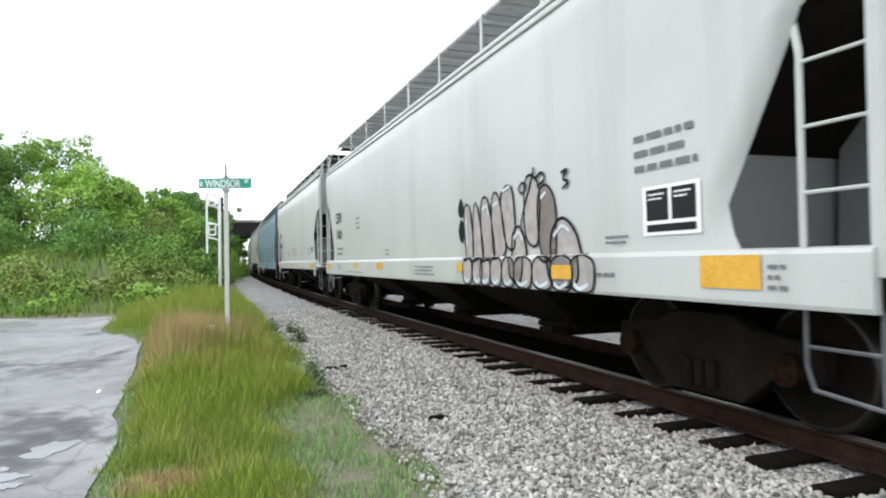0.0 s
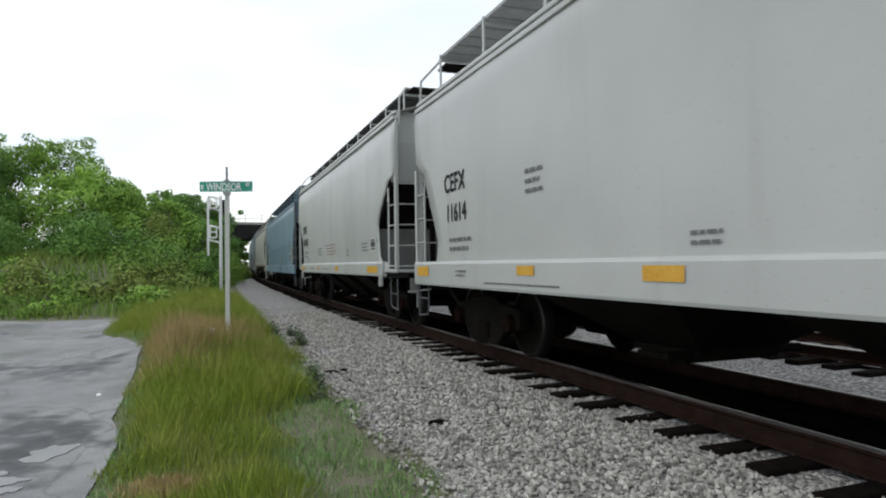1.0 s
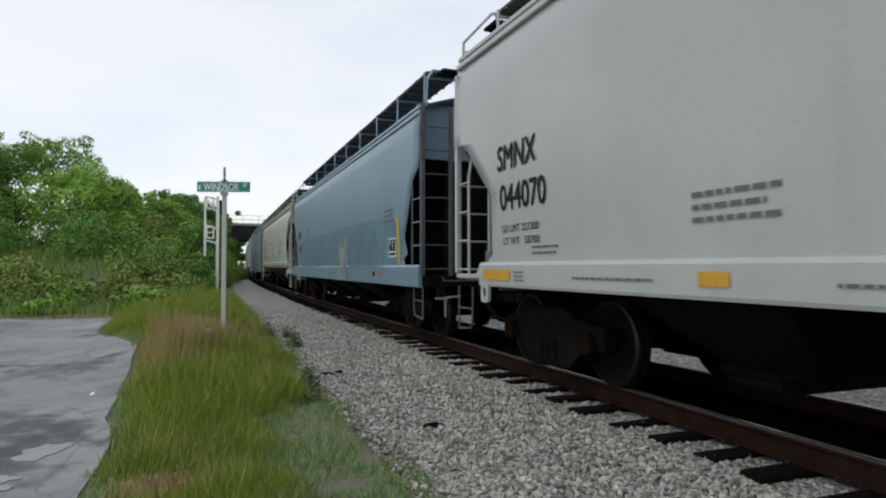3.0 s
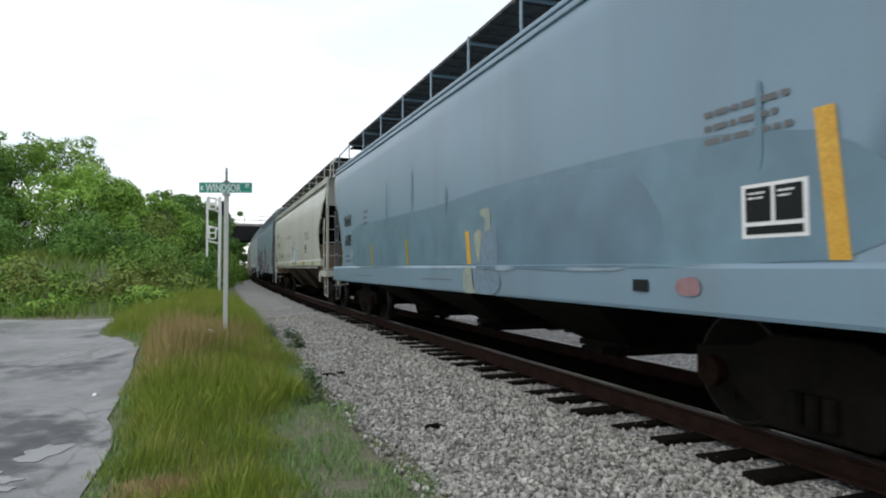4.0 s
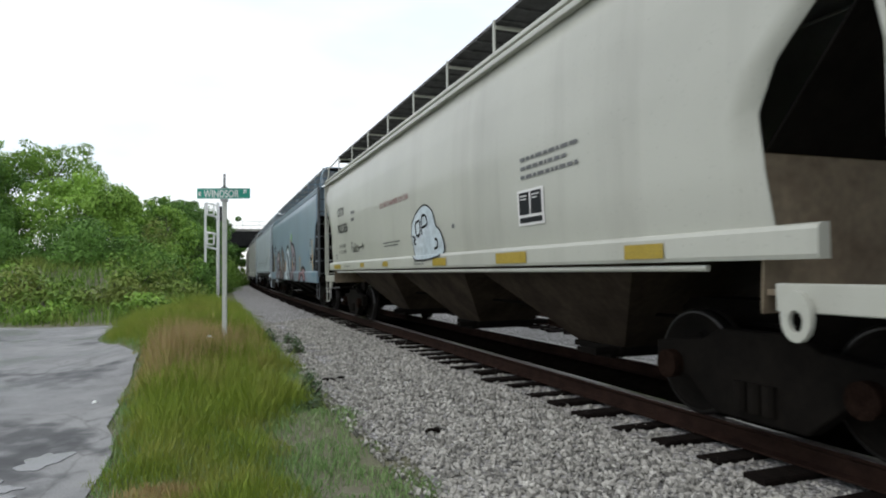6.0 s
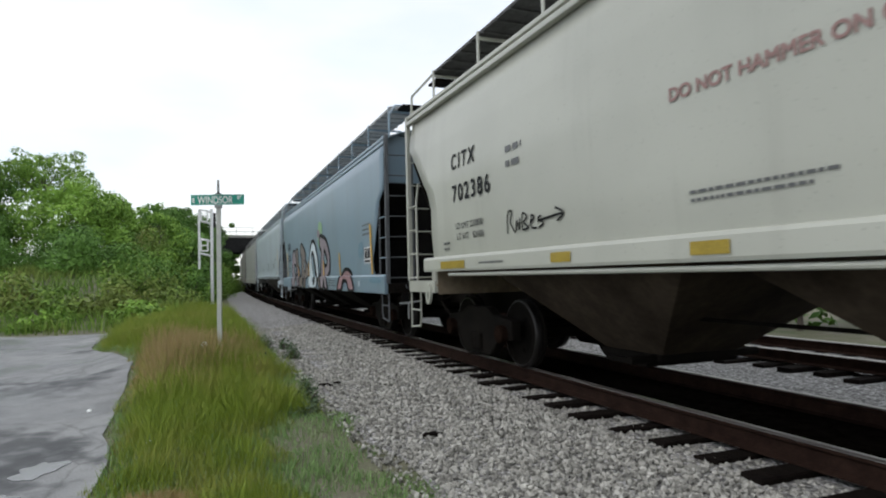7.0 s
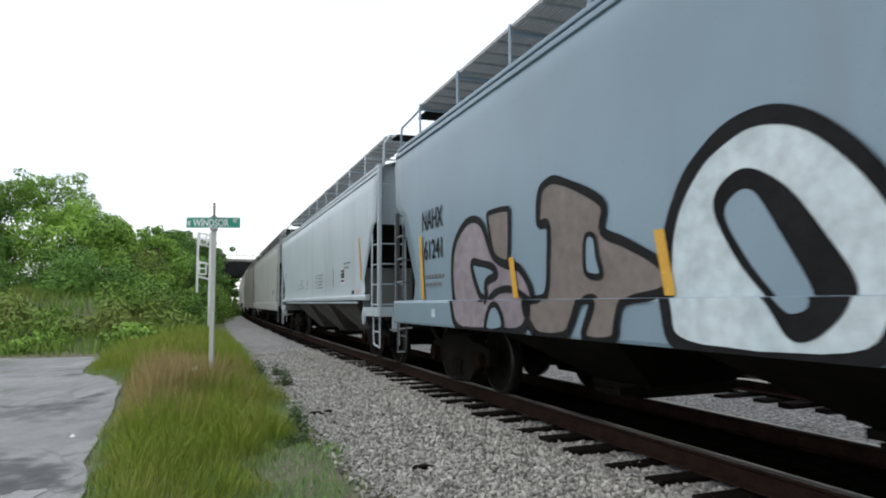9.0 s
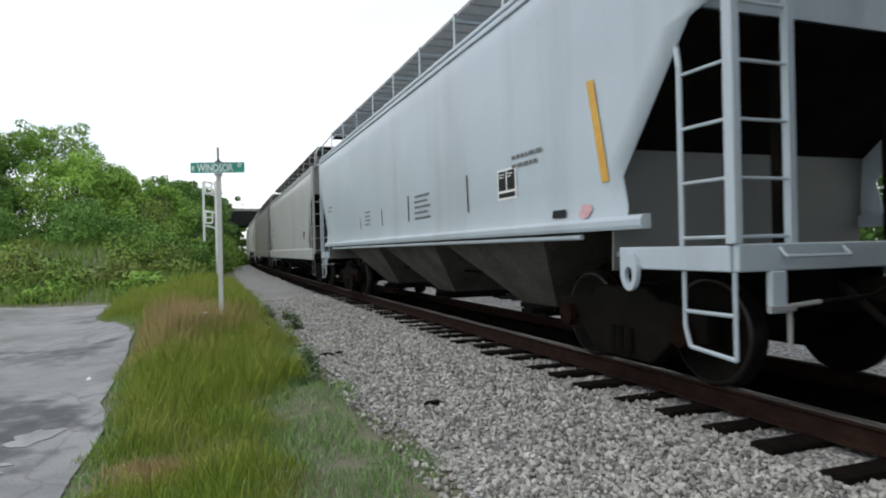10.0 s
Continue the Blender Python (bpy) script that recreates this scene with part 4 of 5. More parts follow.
car.brush("graffiti_line", [loop([(12.82, 1.85), (12.95, 2.1), (13.12, 2.36), (13.18, 2.5)], 5, False), loop([(12.8, 2.3), (12.9, 2.36), (13.0, 2.3), (12.88, 2.24), (12.8, 2.3)], 5, False),
                           loop([(13.2, 2.36), (13.35, 2.42), (13.42, 2.34), (13.25, 2.28)], 5, False), loop([(13.76, 2.36), (13.88, 2.38), (13.8, 2.30), (13.9, 2.25), (13.78, 2.2)], 5, False)],
          0.017, MAT["spray_black"], 0.014, "thin black spray-painted line")
car.rect("reflector", 13.62, 14.0, 1.28, 1.42, MAT["yellow"], 0.018, "yellow reflective tape")

# grey car, rounded sill
car = add_car(Car("pale grey covered hopper car with black numbers", "round_sill", 14.42, "light_grey", "end_grey"), 30.25)
car.text("SMNX", 1.5, 2.66, 0.3, width=0.95)
car.text("044070", 1.55, 2.18, 0.3, width=1.1)
car.text("LD LMT 227300", 1.58, 1.91, 0.085, "grey_lettering", 0.9, 0.001)
car.text("LT WT   58700", 1.6, 1.76, 0.085, "grey_lettering", 0.88, 0.001)
car.bars(2.3, 2.9, 1.62, 1.75, 2)
car.bars(4.8, 5.6, 1.8, 2.08, 3)
car.bars(6.55, 8.2, 1.78, 2.14, 4, "red_lettering")
car.bars(9.6, 9.95, 1.72, 1.92, 3)
tape(car, [(1.1, 0.75, 1.33, 1.46), (8.2, 0.4, 1.33, 1.47), (12.16, 0.95, 1.32, 1.46), (4.9, 0.3, 1.35, 1.46)])
car.bars(1.95, 2.2, 1.32, 1.46, 3)
car.bars(3.2, 4.4, 1.36, 1.42, 1)
car.bars(6.0, 7.2, 1.36, 1.42, 1)
car.bars(11.46, 12.05, 1.79, 2.03, 3)
car.stencil(12.36, 12.79, 1.80, 2.07)
car.letter([(12.94, 2.0), (12.98, 2.04), (13.02, 2.0), (12.98, 1.96)], MAT["spray_black"], 0.008)

# blue car with repainted patches
car = add_car(Car("faded blue covered hopper car with repainted patches", "deep_sill", 16.85, "blue", "black"), 48.6)
car.text("NAHX", 1.38, 2.56, 0.28, width=0.86)
car.text("61285", 1.45, 2.06, 0.27, width=0.78)
car.bars(1.5, 2.3, 1.62, 1.86, 2)
car.bars(3.6, 4.0, 2.45, 2.85, 3)
car.paint_on("paint_patch", [loop([(2.5, 1.545), (2.5, 2.44), (5.5, 2.49), (8.5, 2.47), (10.4, 2.52), (13.0, 2.5), (14.6, 2.44), (15.6, 2.2), (15.5, 1.545), (9.0, 1.545)], 3)], MAT["mid_blue"], 0.002, "darker repainted blue band")
car.paint_on("paint_patch", [loop([(10.9, 1.56), (11.1, 2.3), (12.4, 2.42), (13.6, 2.3), (13.8, 1.56)], 4)], MAT["dark_blue"], 0.004, "dark blue patch towards the front end")
for d in (4.25, 6.9, 9.8, 15.35):
    car.rect("paint_stripe", d, d + 0.14, 1.54, 2.0 if d < 15 else 2.45, MAT["yellow" if d > 9 else "mustard"], 0.006, "yellow stripe", 0.08)
cream_spray = speckled("cream_overspray", [(0.22, 0.29, 0.27), (0.38, 0.40, 0.29)], 4.0, 0.6)
slate_spray = speckled("slate_overspray", [(0.135, 0.21, 0.272), (0.168, 0.245, 0.305)], 1.5, 0.6)
car.letter([(10.3, 1.97), (10.82, 2.0), (10.88, 1.56), (11.06, 1.3), (10.85, 1.17), (10.41, 1.17), (10.2, 1.35), (10.34, 1.6)], slate_spray, 0.004, None, "greyed overspray cloud")
car.letter([(10.32, 2.2), (10.4, 2.26), (10.64, 2.25), (10.66, 2.0), (10.5, 1.98), (10.5, 2.14)], cream_spray, 0.004, None, "cream overspray", 1)
car.letter([(10.14, 1.95), (10.39, 1.98), (10.34, 1.75), (10.3, 1.57), (10.22, 1.62)], cream_spray, 0.004, None, "cream overspray", 1)
car.letter([(9.86, 1.42), (10.0, 1.5), (10.16, 1.48), (10.2, 1.25), (10.36, 1.18), (9.92, 1.16)], cream_spray, 0.004, None, "cream overspray", 1)
car.bars(14.45, 15.2, 2.36, 2.66, 3)
car.stencil(14.78, 15.3, 1.69, 2.05)
car.rect("small_plate", 13.65, 13.85, 1.3, 1.4, MAT["lettering"], 0.006)
car.bars(3.0, 4.6, 1.3, 1.34, 1)
car.bars(8.0, 9.4, 1.3, 1.34, 1)
scuffed = speckled("scuffed_pale_blue", [(0.20, 0.29, 0.36), (0.34, 0.42, 0.47)], 5.0, 0.5)
for d, z, w, tall_ in ((2.3, 1.34, 0.5, 0.1), (3.15, 1.28, 0.08, 0.2), (3.4, 1.47, 1.2, 0.03), (5.0, 1.42, 0.5, 0.06), (8.4, 1.48, 1.6, 0.025), (10.3, 1.46, 1.1, 0.05), (12.6, 1.47, 0.9, 0.03), (2.1, 1.75, 0.35, 0.22)):
    car.letter([(d, z), (d + 0.1 * w, z + tall_), (d + 0.6 * w, z + 0.8 * tall_), (d + w, z + 0.9 * tall_), (d + 0.9 * w, z + 0.1 * tall_), (d + 0.4 * w, z - 0.1 * tall_)], scuffed, 0.004, None, "pale scuff in the paint")
for d, z, tall_ in ((1.75, 1.9, 0.5), (5.6, 2.5, 0.7), (7.3, 2.6, 0.6), (9.0, 2.3, 0.4), (14.9, 2.2, 0.5)):
    car.letter([(d, z), (d + 0.03, z + tall_), (d + 0.07, z + 0.9 * tall_), (d + 0.06, z)], MAT["mid_blue"], 0.004, None, "dark run-off streak")
car.letter([(14.2, 1.3), (14.2, 1.4), (14.4, 1.42), (14.42, 1.3)], MAT["spray_red"], 0.004)

# cream car with curved sides
car = add_car(Car("cream covered hopper car with curved sides", "curved", 17.7, "cream", "tan_rust"), 67.6)
car.text("CITX", 2.25, 2.97, 0.215, width=0.8, bold=0.006, gap=1.35)
car.text("702386", 2.27, 2.52, 0.225, width=1.22, bold=0.006, gap=1.25)
car.text("LD LMT 220800", 2.33, 2.13, 0.085, "grey_lettering", 0.9, 0.001)
car.text("LT WT   62100", 2.35, 1.98, 0.085, "grey_lettering", 0.88, 0.001)
car.bars(1.8, 2.05, 1.84, 2.0, 2)
car.bars(3.95, 4.35, 2.7, 3.05, 2)
car.text("DO NOT HAMMER ON CAR", 6.75, 2.78, 0.10, "red_lettering", 1.95, 0.004)
car.bars(6.9, 8.1, 1.98, 2.1, 2)
car.bars(13.0, 14.2, 2.5, 2.8, 3)
car.stencil(12.9, 13.5, 2.0, 2.4)
car.rect("small_plate", 10.78, 10.88, 2.12, 2.18, MAT["faint"], 0.006)
tape(car, [(1.73, 0.9, 1.585, 1.69), (4.9, 0.38, 1.60, 1.70), (6.9, 0.38, 1.60, 1.70), (9.95, 0.6, 1.58, 1.70), (12.3, 0.8, 1.58, 1.71), (14.9, 0.5, 1.58, 1.7)], "mustard")
car.bars(3.1, 3.8, 1.62, 1.68, 1)
car.bars(9.0, 9.6, 1.6, 1.7, 2)
car.brush("graffiti_line", [loop([(3.9, 1.96), (3.95, 2.2), (4.05, 2.2), (4.0, 2.08), (4.1, 1.96)], 5, False), loop([(4.12, 1.98), (4.16, 2.1), (4.2, 1.99), (4.24, 2.12)], 5, False),
                           loop([(4.28, 1.98), (4.3, 2.16), (4.4, 2.12), (4.32, 2.06), (4.42, 2.0), (4.28, 1.98)], 5, False), loop([(4.46, 2.04), (4.56, 2.1), (4.5, 2.12), (4.48, 2.0), (4.6, 1.98)], 5, False),
                           loop([(4.72, 2.1), (4.64, 2.08), (4.74, 2.02), (4.64, 1.98)], 4, False), loop([(4.62, 2.05), (4.85, 2.07), (5.15, 2.09)], 3, False), loop([(5.0, 2.16), (5.16, 2.09), (5.02, 2.02)], 3, False)], 0.012, MAT["spray_black"], 0.008, "black marker scrawl")
car.letter([(8.95, 1.75), (8.85, 2.2), (9.05, 2.44), (9.55, 2.58), (9.95, 2.45), (10.08, 2.22), (10.28, 2.12), (10.4, 1.9), (10.3, 1.75), (9.9, 1.7), (9.4, 1.68)], MAT["spray_white"], 0.012, None, "white sprayed blob with black lines")
car.brush("graffiti_line", [loop([(9.08, 2.3), (9.3, 2.34), (9.32, 2.14), (9.14, 2.1), (9.08, 2.3)], 5, False), loop([(9.42, 2.1), (9.42, 2.38), (9.62, 2.4), (9.7, 2.26), (9.45, 2.22)], 5, False),
                           loop([(9.95, 1.85), (10.1, 1.88), (10.12, 1.98), (10.02, 2.0)], 5, False), loop([(8.92, 2.1), (9.05, 2.05), (8.95, 2.0), (9.05, 1.95)], 3, False)], 0.02, MAT["spray_black"], 0.014, "black sprayed line")

# blue car with large graffiti letters
car = add_car(Car("faded grey-blue covered hopper car with large graffiti letters", "deep_sill", 16.9, "slate_blue", "black", open_board=True), 85.8)
car.text("NAHX", 1.55, 2.62, 0.3, width=0.88)
car.text("61241", 1.62, 2.16, 0.29, width=0.78)
car.bars(1.65, 2.5, 1.72, 1.96, 2)
for d, z in ((1.42, 2.55), (4.55, 2.0), (7.05, 2.05), (9.85, 2.0), (12.26, 2.12), (15.62, 2.6)):
    car.rect("paint_stripe", d, d + 0.12, 1.54, z, MAT["yellow"], 0.022, "yellow stripe", 0.1)
mauve, brown = MAT["spray_mauve"], MAT["spray_brown"]
own = PAINT["slate_blue"]
car.letter([(9.07, 2.5), (9.12, 3.08), (9.49, 3.18), (9.80, 3.02), (9.74, 2.76), (9.47, 2.4)], MAT["spray_green"], 0.002, None, "pale green sprayed patch", -1)
car.paint_on("graffiti_fill", [[(8.92, 2.74), (8.94, 2.97), (9.38, 2.93), (9.40, 2.68)]], MAT["spray_mauve"], 0.008, "grey-mauve sprayed square")
# a round first letter with an upright bar
car.letter([(3.13, 1.16), (2.86, 1.5), (2.80, 2.0), (2.96, 2.35), (3.38, 2.56), (3.8, 2.48), (4.12, 2.06), (4.5, 1.92), (4.8, 1.86), (5.06, 1.56), (4.92, 1.2), (4.2, 1.16)], mauve, 0.05, None, "mauve sprayed letter")
car.letter([(4.0, 2.5), (4.06, 2.58), (4.5, 2.57), (4.57, 2.5), (4.53, 2.0), (4.4, 1.95), (4.16, 2.04)], brown, 0.03, None, "brown sprayed bar", 1)
car.letter([(3.5, 2.0), (3.58, 1.78), (3.74, 1.58), (3.9, 1.56), (3.92, 1.74), (4.2, 1.82), (4.1, 1.92), (3.78, 1.98)], own, 0.05, None, "", 2)
car.letter([(4.0, 1.17), (4.1, 1.42), (4.3, 1.46), (4.45, 1.3), (4.4, 1.17)], own, 0.04, None, "", 2)
car.brush("graffiti_outline", [loop([(3.95, 1.5), (4.2, 1.62), (4.6, 1.64), (5.0, 1.52)], 5, False), loop([(4.95, 1.5), (5.02, 1.35), (5.2, 1.18)], 5, False)], 0.04, MAT["spray_black"], 0.02, "black spray-painted outline")
# a square-shouldered second letter
car.letter([(5.24, 2.32), (5.28, 2.62), (5.42, 2.71), (5.68, 2.69), (6.36, 2.38), (6.36, 2.12), (6.7, 1.98), (7.12, 1.77), (7.12, 1.57), (6.7, 1.5), (6.6, 1.35), (6.52, 1.17), (6.1, 1.17), (6.24, 1.48), (6.04, 1.5), (5.9, 1.3), (5.74, 1.17), (5.2, 1.17), (4.98, 1.48), (5.34, 1.56), (5.42, 1.9), (5.43, 2.28)], brown, 0.045, None, "brown sprayed letter")
car.letter([(6.1, 2.08), (6.24, 2.08), (6.28, 1.9), (6.33, 1.74), (6.2, 1.72), (6.08, 1.79)], own, 0.03, None, "", 2)
# a large white round letter, its counter shaded black on one side
car.letter([(7.2, 1.45), (7.2, 1.98), (7.48, 2.44), (7.95, 2.67), (8.4, 2.58), (8.8, 2.2), (9.02, 1.75), (8.95, 1.42), (8.65, 1.16), (7.42, 1.16)], MAT["spray_white"], 0.06, None, "white sprayed round letter")
car.letter([(7.7, 2.1), (7.76, 2.27), (7.98, 2.34), (8.24, 2.19), (8.45, 1.93), (8.66, 1.57), (8.5, 1.34), (8.3, 1.28), (8.14, 1.48), (7.9, 1.75)], MAT["spray_black"], 0.02, None, "", 1)
car.letter([(7.78, 2.06), (7.86, 2.2), (8.02, 2.2), (8.2, 1.93), (8.42, 1.52), (8.32, 1.42), (8.2, 1.48), (7.96, 1.75)], own, 0.002, None, "", 3)
# a mauve last letter with a round bowl
car.letter([(9.32, 2.5), (9.34, 2.7), (9.52, 2.75), (9.90, 2.7), (10.43, 2.57), (10.84, 2.24), (10.95, 1.89), (10.84, 1.64), (10.56, 1.54), (10.62, 1.34), (10.74, 1.17), (10.32, 1.17), (10.14, 1.4), (10.04, 1.17), (9.62, 1.17), (9.42, 1.5), (9.50, 2.0), (9.58, 2.3), (9.42, 2.36)], mauve, 0.06, None, "mauve sprayed letter")
car.letter([(10.13, 2.27), (10.46, 2.1), (10.54, 1.92), (10.32, 1.83), (10.09, 1.92)], own, 0.06, None, "", 2)
car.letter([(9.14, 1.42), (9.32, 1.6), (9.52, 1.42), (9.62, 1.2), (9.32, 1.17)], brown, 0.04, None, "brown sprayed foot")
car.letter([(12.15, 1.18), (12.4, 1.45), (12.95, 1.68), (13.6, 1.62), (14.0, 1.38), (14.1, 1.17), (13.6, 1.17), (13.35, 1.38), (12.9, 1.38), (12.65, 1.17)], MAT["spray_red"], 0.05, None, "dull red sprayed arch")
car.rect("white_patch", 2.05, 2.22, 1.28, 1.4, MAT["spray_white"], 0.006)
car.bars(10.9, 11.9, 1.25, 1.45, 3)
car.bars(14.92, 15.58, 2.38, 2.68, 3)
car.stencil(15.03, 15.6, 1.78, 2.13)
teal = speckled("teal_touch_up", [(0.15, 0.285, 0.37), (0.19, 0.288, 0.355)], 2.2, 0.4)
car.letter([(14.5, 1.95), (14.52, 2.2), (14.8, 2.27), (14.95, 2.2), (14.9, 2.0), (14.7, 1.92)], teal, 0.002, None, "teal touch-up paint")
car.letter([(15.7, 1.38), (15.8, 1.47), (16.5, 1.46), (16.5, 1.36)], teal, 0.002, None, "teal touch-up paint")
car.rect("white_patch", 14.6, 14.75, 1.28, 1.4, MAT["spray_white"], 0.006)

# ice-blue car with a thin sill
car = add_car(Car("ice-blue covered hopper car with a thin sill", "thin_sill", 16.6, "ice", "end_grey", open_board=True), 103.5)
for d, z in ((5.5, 2.15), (7.4, 2.25), (9.2, 2.35), (11.9, 2.4)):
    car.rect("weld_streak", d, d + 0.05, 1.9, z, MAT["grey_dirt"], 0.004, "dark streak", 0.03)
car.bars(1.5, 2.1, 2.5, 2.7, 2)
car.bars(9.6, 10.4, 1.9, 2.35, 5)
car.bars(6.0, 6.5, 1.95, 2.3, 4)
car.bars(13.3, 14.0, 2.3, 2.5, 2)
car.stencil(12.9, 13.4, 1.98, 2.34)
car.rect("paint_stripe", 14.87, 14.98, 1.98, 2.92, MAT["yellow"], 0.006, "yellow stripe", 0.2)
car.rect("small_plate", 14.2, 14.45, 1.7, 1.78, MAT["lettering"], 0.006)
car.letter([(14.7, 1.7), (14.75, 1.8), (14.9, 1.78), (14.85, 1.68)], speckled("pink_spot", [(0.6, 0.3, 0.32), (0.65, 0.4, 0.42)], 3.0, 0.5), 0.003)

# the cars behind, plainer
rear = 103.5
for kind, paint, end, length, label in (
        ("deep_sill", "pale_grey", "grey_dirt", 17.2, "pale grey covered hopper car, sooty ends"),
        ("deep_sill", "taupe", "under", 16.6, "dull taupe covered hopper car"),
        ("curved", "white", "brown_dirt", 17.0, "off-white covered hopper car"),
        ("deep_sill", "light_grey", "under", 16.6, "light grey covered hopper car"),
        ("deep_sill", "blue", "black", 16.6, "faded blue covered hopper car"),
        ("thin_sill", "pale_grey", "grey_dirt", 16.6, "pale grey covered hopper car with a thin sill")):
    rear += length + 1.45
    car = add_car(Car(label, kind, length, paint, end), rear)
    car.bars(1.6, 2.4, 2.2, 2.8, 2)
    car.stencil(length - 2.6, length - 2.0, 1.85, 2.2)
    tape(car, [(1.6, 0.5, *((1.34, 1.46) if kind == "deep_sill" else (1.58, 1.65))), (8.0, 0.5, *((1.34, 1.46) if kind == "deep_sill" else (1.58, 1.65)))])


# ---- street sign, signal, bridge ----
def flat_words(words, size, width, mat, parent, at, name="lettering"):
    c = bpy.data.curves.new("words", "FONT")
    c.body, c.size, c.offset, c.extrude = words, size * 1.42, 0.003, 0.001
    tmp = new("words", c)
    bpy.context.view_layer.update()
    me = bpy.data.meshes.new_from_object(tmp.evaluated_get(bpy.context.evaluated_depsgraph_get()))
    bpy.data.objects.remove(tmp)
    xs = [v.co.x for v in me.vertices]
    k = width / (max(xs) - min(xs))
    for v in me.vertices:
        v.co = (at[0] + (v.co.x - min(xs)) * k, at[1] - v.co.z, at[2] + v.co.y)
    me.materials.clear()
    me.materials.append(mat)
    ob = new(name, me)
    ob.parent = parent


def street_sign(x, y):
    z0 = ground_z(x, y)
    r = thing("street_sign", "green street name sign on a grey steel channel post", "street sign")
    r.matrix_basis = pose(x, y, z0, 0, 0, 3)
    top = 3.0 - z0
    channel = [(-0.037, 0.035), (-0.037, -0.012), (0.037, -0.012), (0.037, 0.035), (0.027, 0.035), (0.027, 0.0), (-0.027, 0.0), (-0.027, 0.035)]
    s = Shape().grid([[(x, y, z) for x, y in channel] for z in (-0.3, top)], True)
    s.add([(x, y, top) for x, y in channel], [(0, 1, 6, 7), (1, 2, 5, 6), (2, 3, 4, 5)])
    part("post", s, MAT["post_steel"], r)
    blade = part("sign_blade", Shape().prism([(-0.47, top - 0.17), (0.46, top - 0.17), (0.46, top + 0.02), (-0.47, top + 0.02)], -0.03, -0.024), MAT["sign_green"], r, "green reflective street name blade", bevel=0.004)
    flat_words("WINDSOR", 0.13, 0.62, MAT["sign_white"], blade, (-0.355, -0.034, top - 0.142))
    flat_words("E", 0.075, 0.045, MAT["sign_white"], blade, (-0.44, -0.034, top - 0.12))
    flat_words("ST", 0.06, 0.07, MAT["sign_white"], blade, (0.34, -0.034, top - 0.07))
    edge = Shape()
    for z in (top - 0.164, top + 0.008):
        edge.box(-0.465, 0.455, -0.033, -0.03, z, z + 0.006)
    part("border", edge, MAT["sign_white"], blade)
    turn = Matrix.Rotation(radians(15.5), 3, "Z")
    cross = Shape().box(-0.02, 0.02, -0.36, 0.36, top + 0.03, top + 0.23)
    cross.v = [tuple(turn @ Vector(p)) for p in cross.v]
    part("second_blade", cross, MAT["galvanised"], r, "cross street blade seen edge-on")
    cap = Shape().box(-0.06, 0.06, -0.045, 0.045, top - 0.22, top - 0.17)
    cap.box(-0.05, 0.05, -0.04, 0.04, top + 0.02, top + 0.045)
    part("bracket", cap, MAT["galvanised"], r, bevel=0.006)


def signal_mast(x, y):
    z0 = ground_z(x, y)
    r = thing("signal_mast", "white lattice railway signal mast with ladder and platforms", "railway signal")
    r.matrix_basis = pose(x, y, z0, 0, 0, 12)
    top = 5.35 - z0
    part("mast", Shape().tube((0.32, 0, 0), (0.32, 0, top), 0.085, 10), MAT["signal_white"], r)
    part("ladder_rail", Shape().tube((-0.33, 0, top - 3.25), (-0.33, 0, top - 0.05), 0.06, 8), MAT["signal_white"], r)
    for z in (top - 0.12, top - 0.75, top - 1.7, top - 2.5):
        part("platform_rail", Shape().bent([(-0.33, 0, z + 0.1), (0.1, -0.05, z), (0.32, 0, z - 0.08)], 0.05, 8), MAT["signal_white"], r)
    for z in (top - 0.8, top - 2.4):
        hoop = Shape()
        hoop.bent([(-0.22, -0.1, z + 0.12), (-0.22, -0.1, z + 0.72), (0.12, -0.1, z + 0.72), (0.12, -0.1, z + 0.12), (-0.22, -0.1, z + 0.12)], 0.04, 8)
        hoop.tube((-0.22, -0.1, z + 0.42), (0.12, -0.1, z + 0.42), 0.035, 8)
        part("safety_cage", hoop, MAT["signal_white"], r)
    part("signal_head", Shape().box(0.25, 0.5, 0.08, 0.3, top - 1.0, top - 0.2), MAT["black"], r, bevel=0.03)


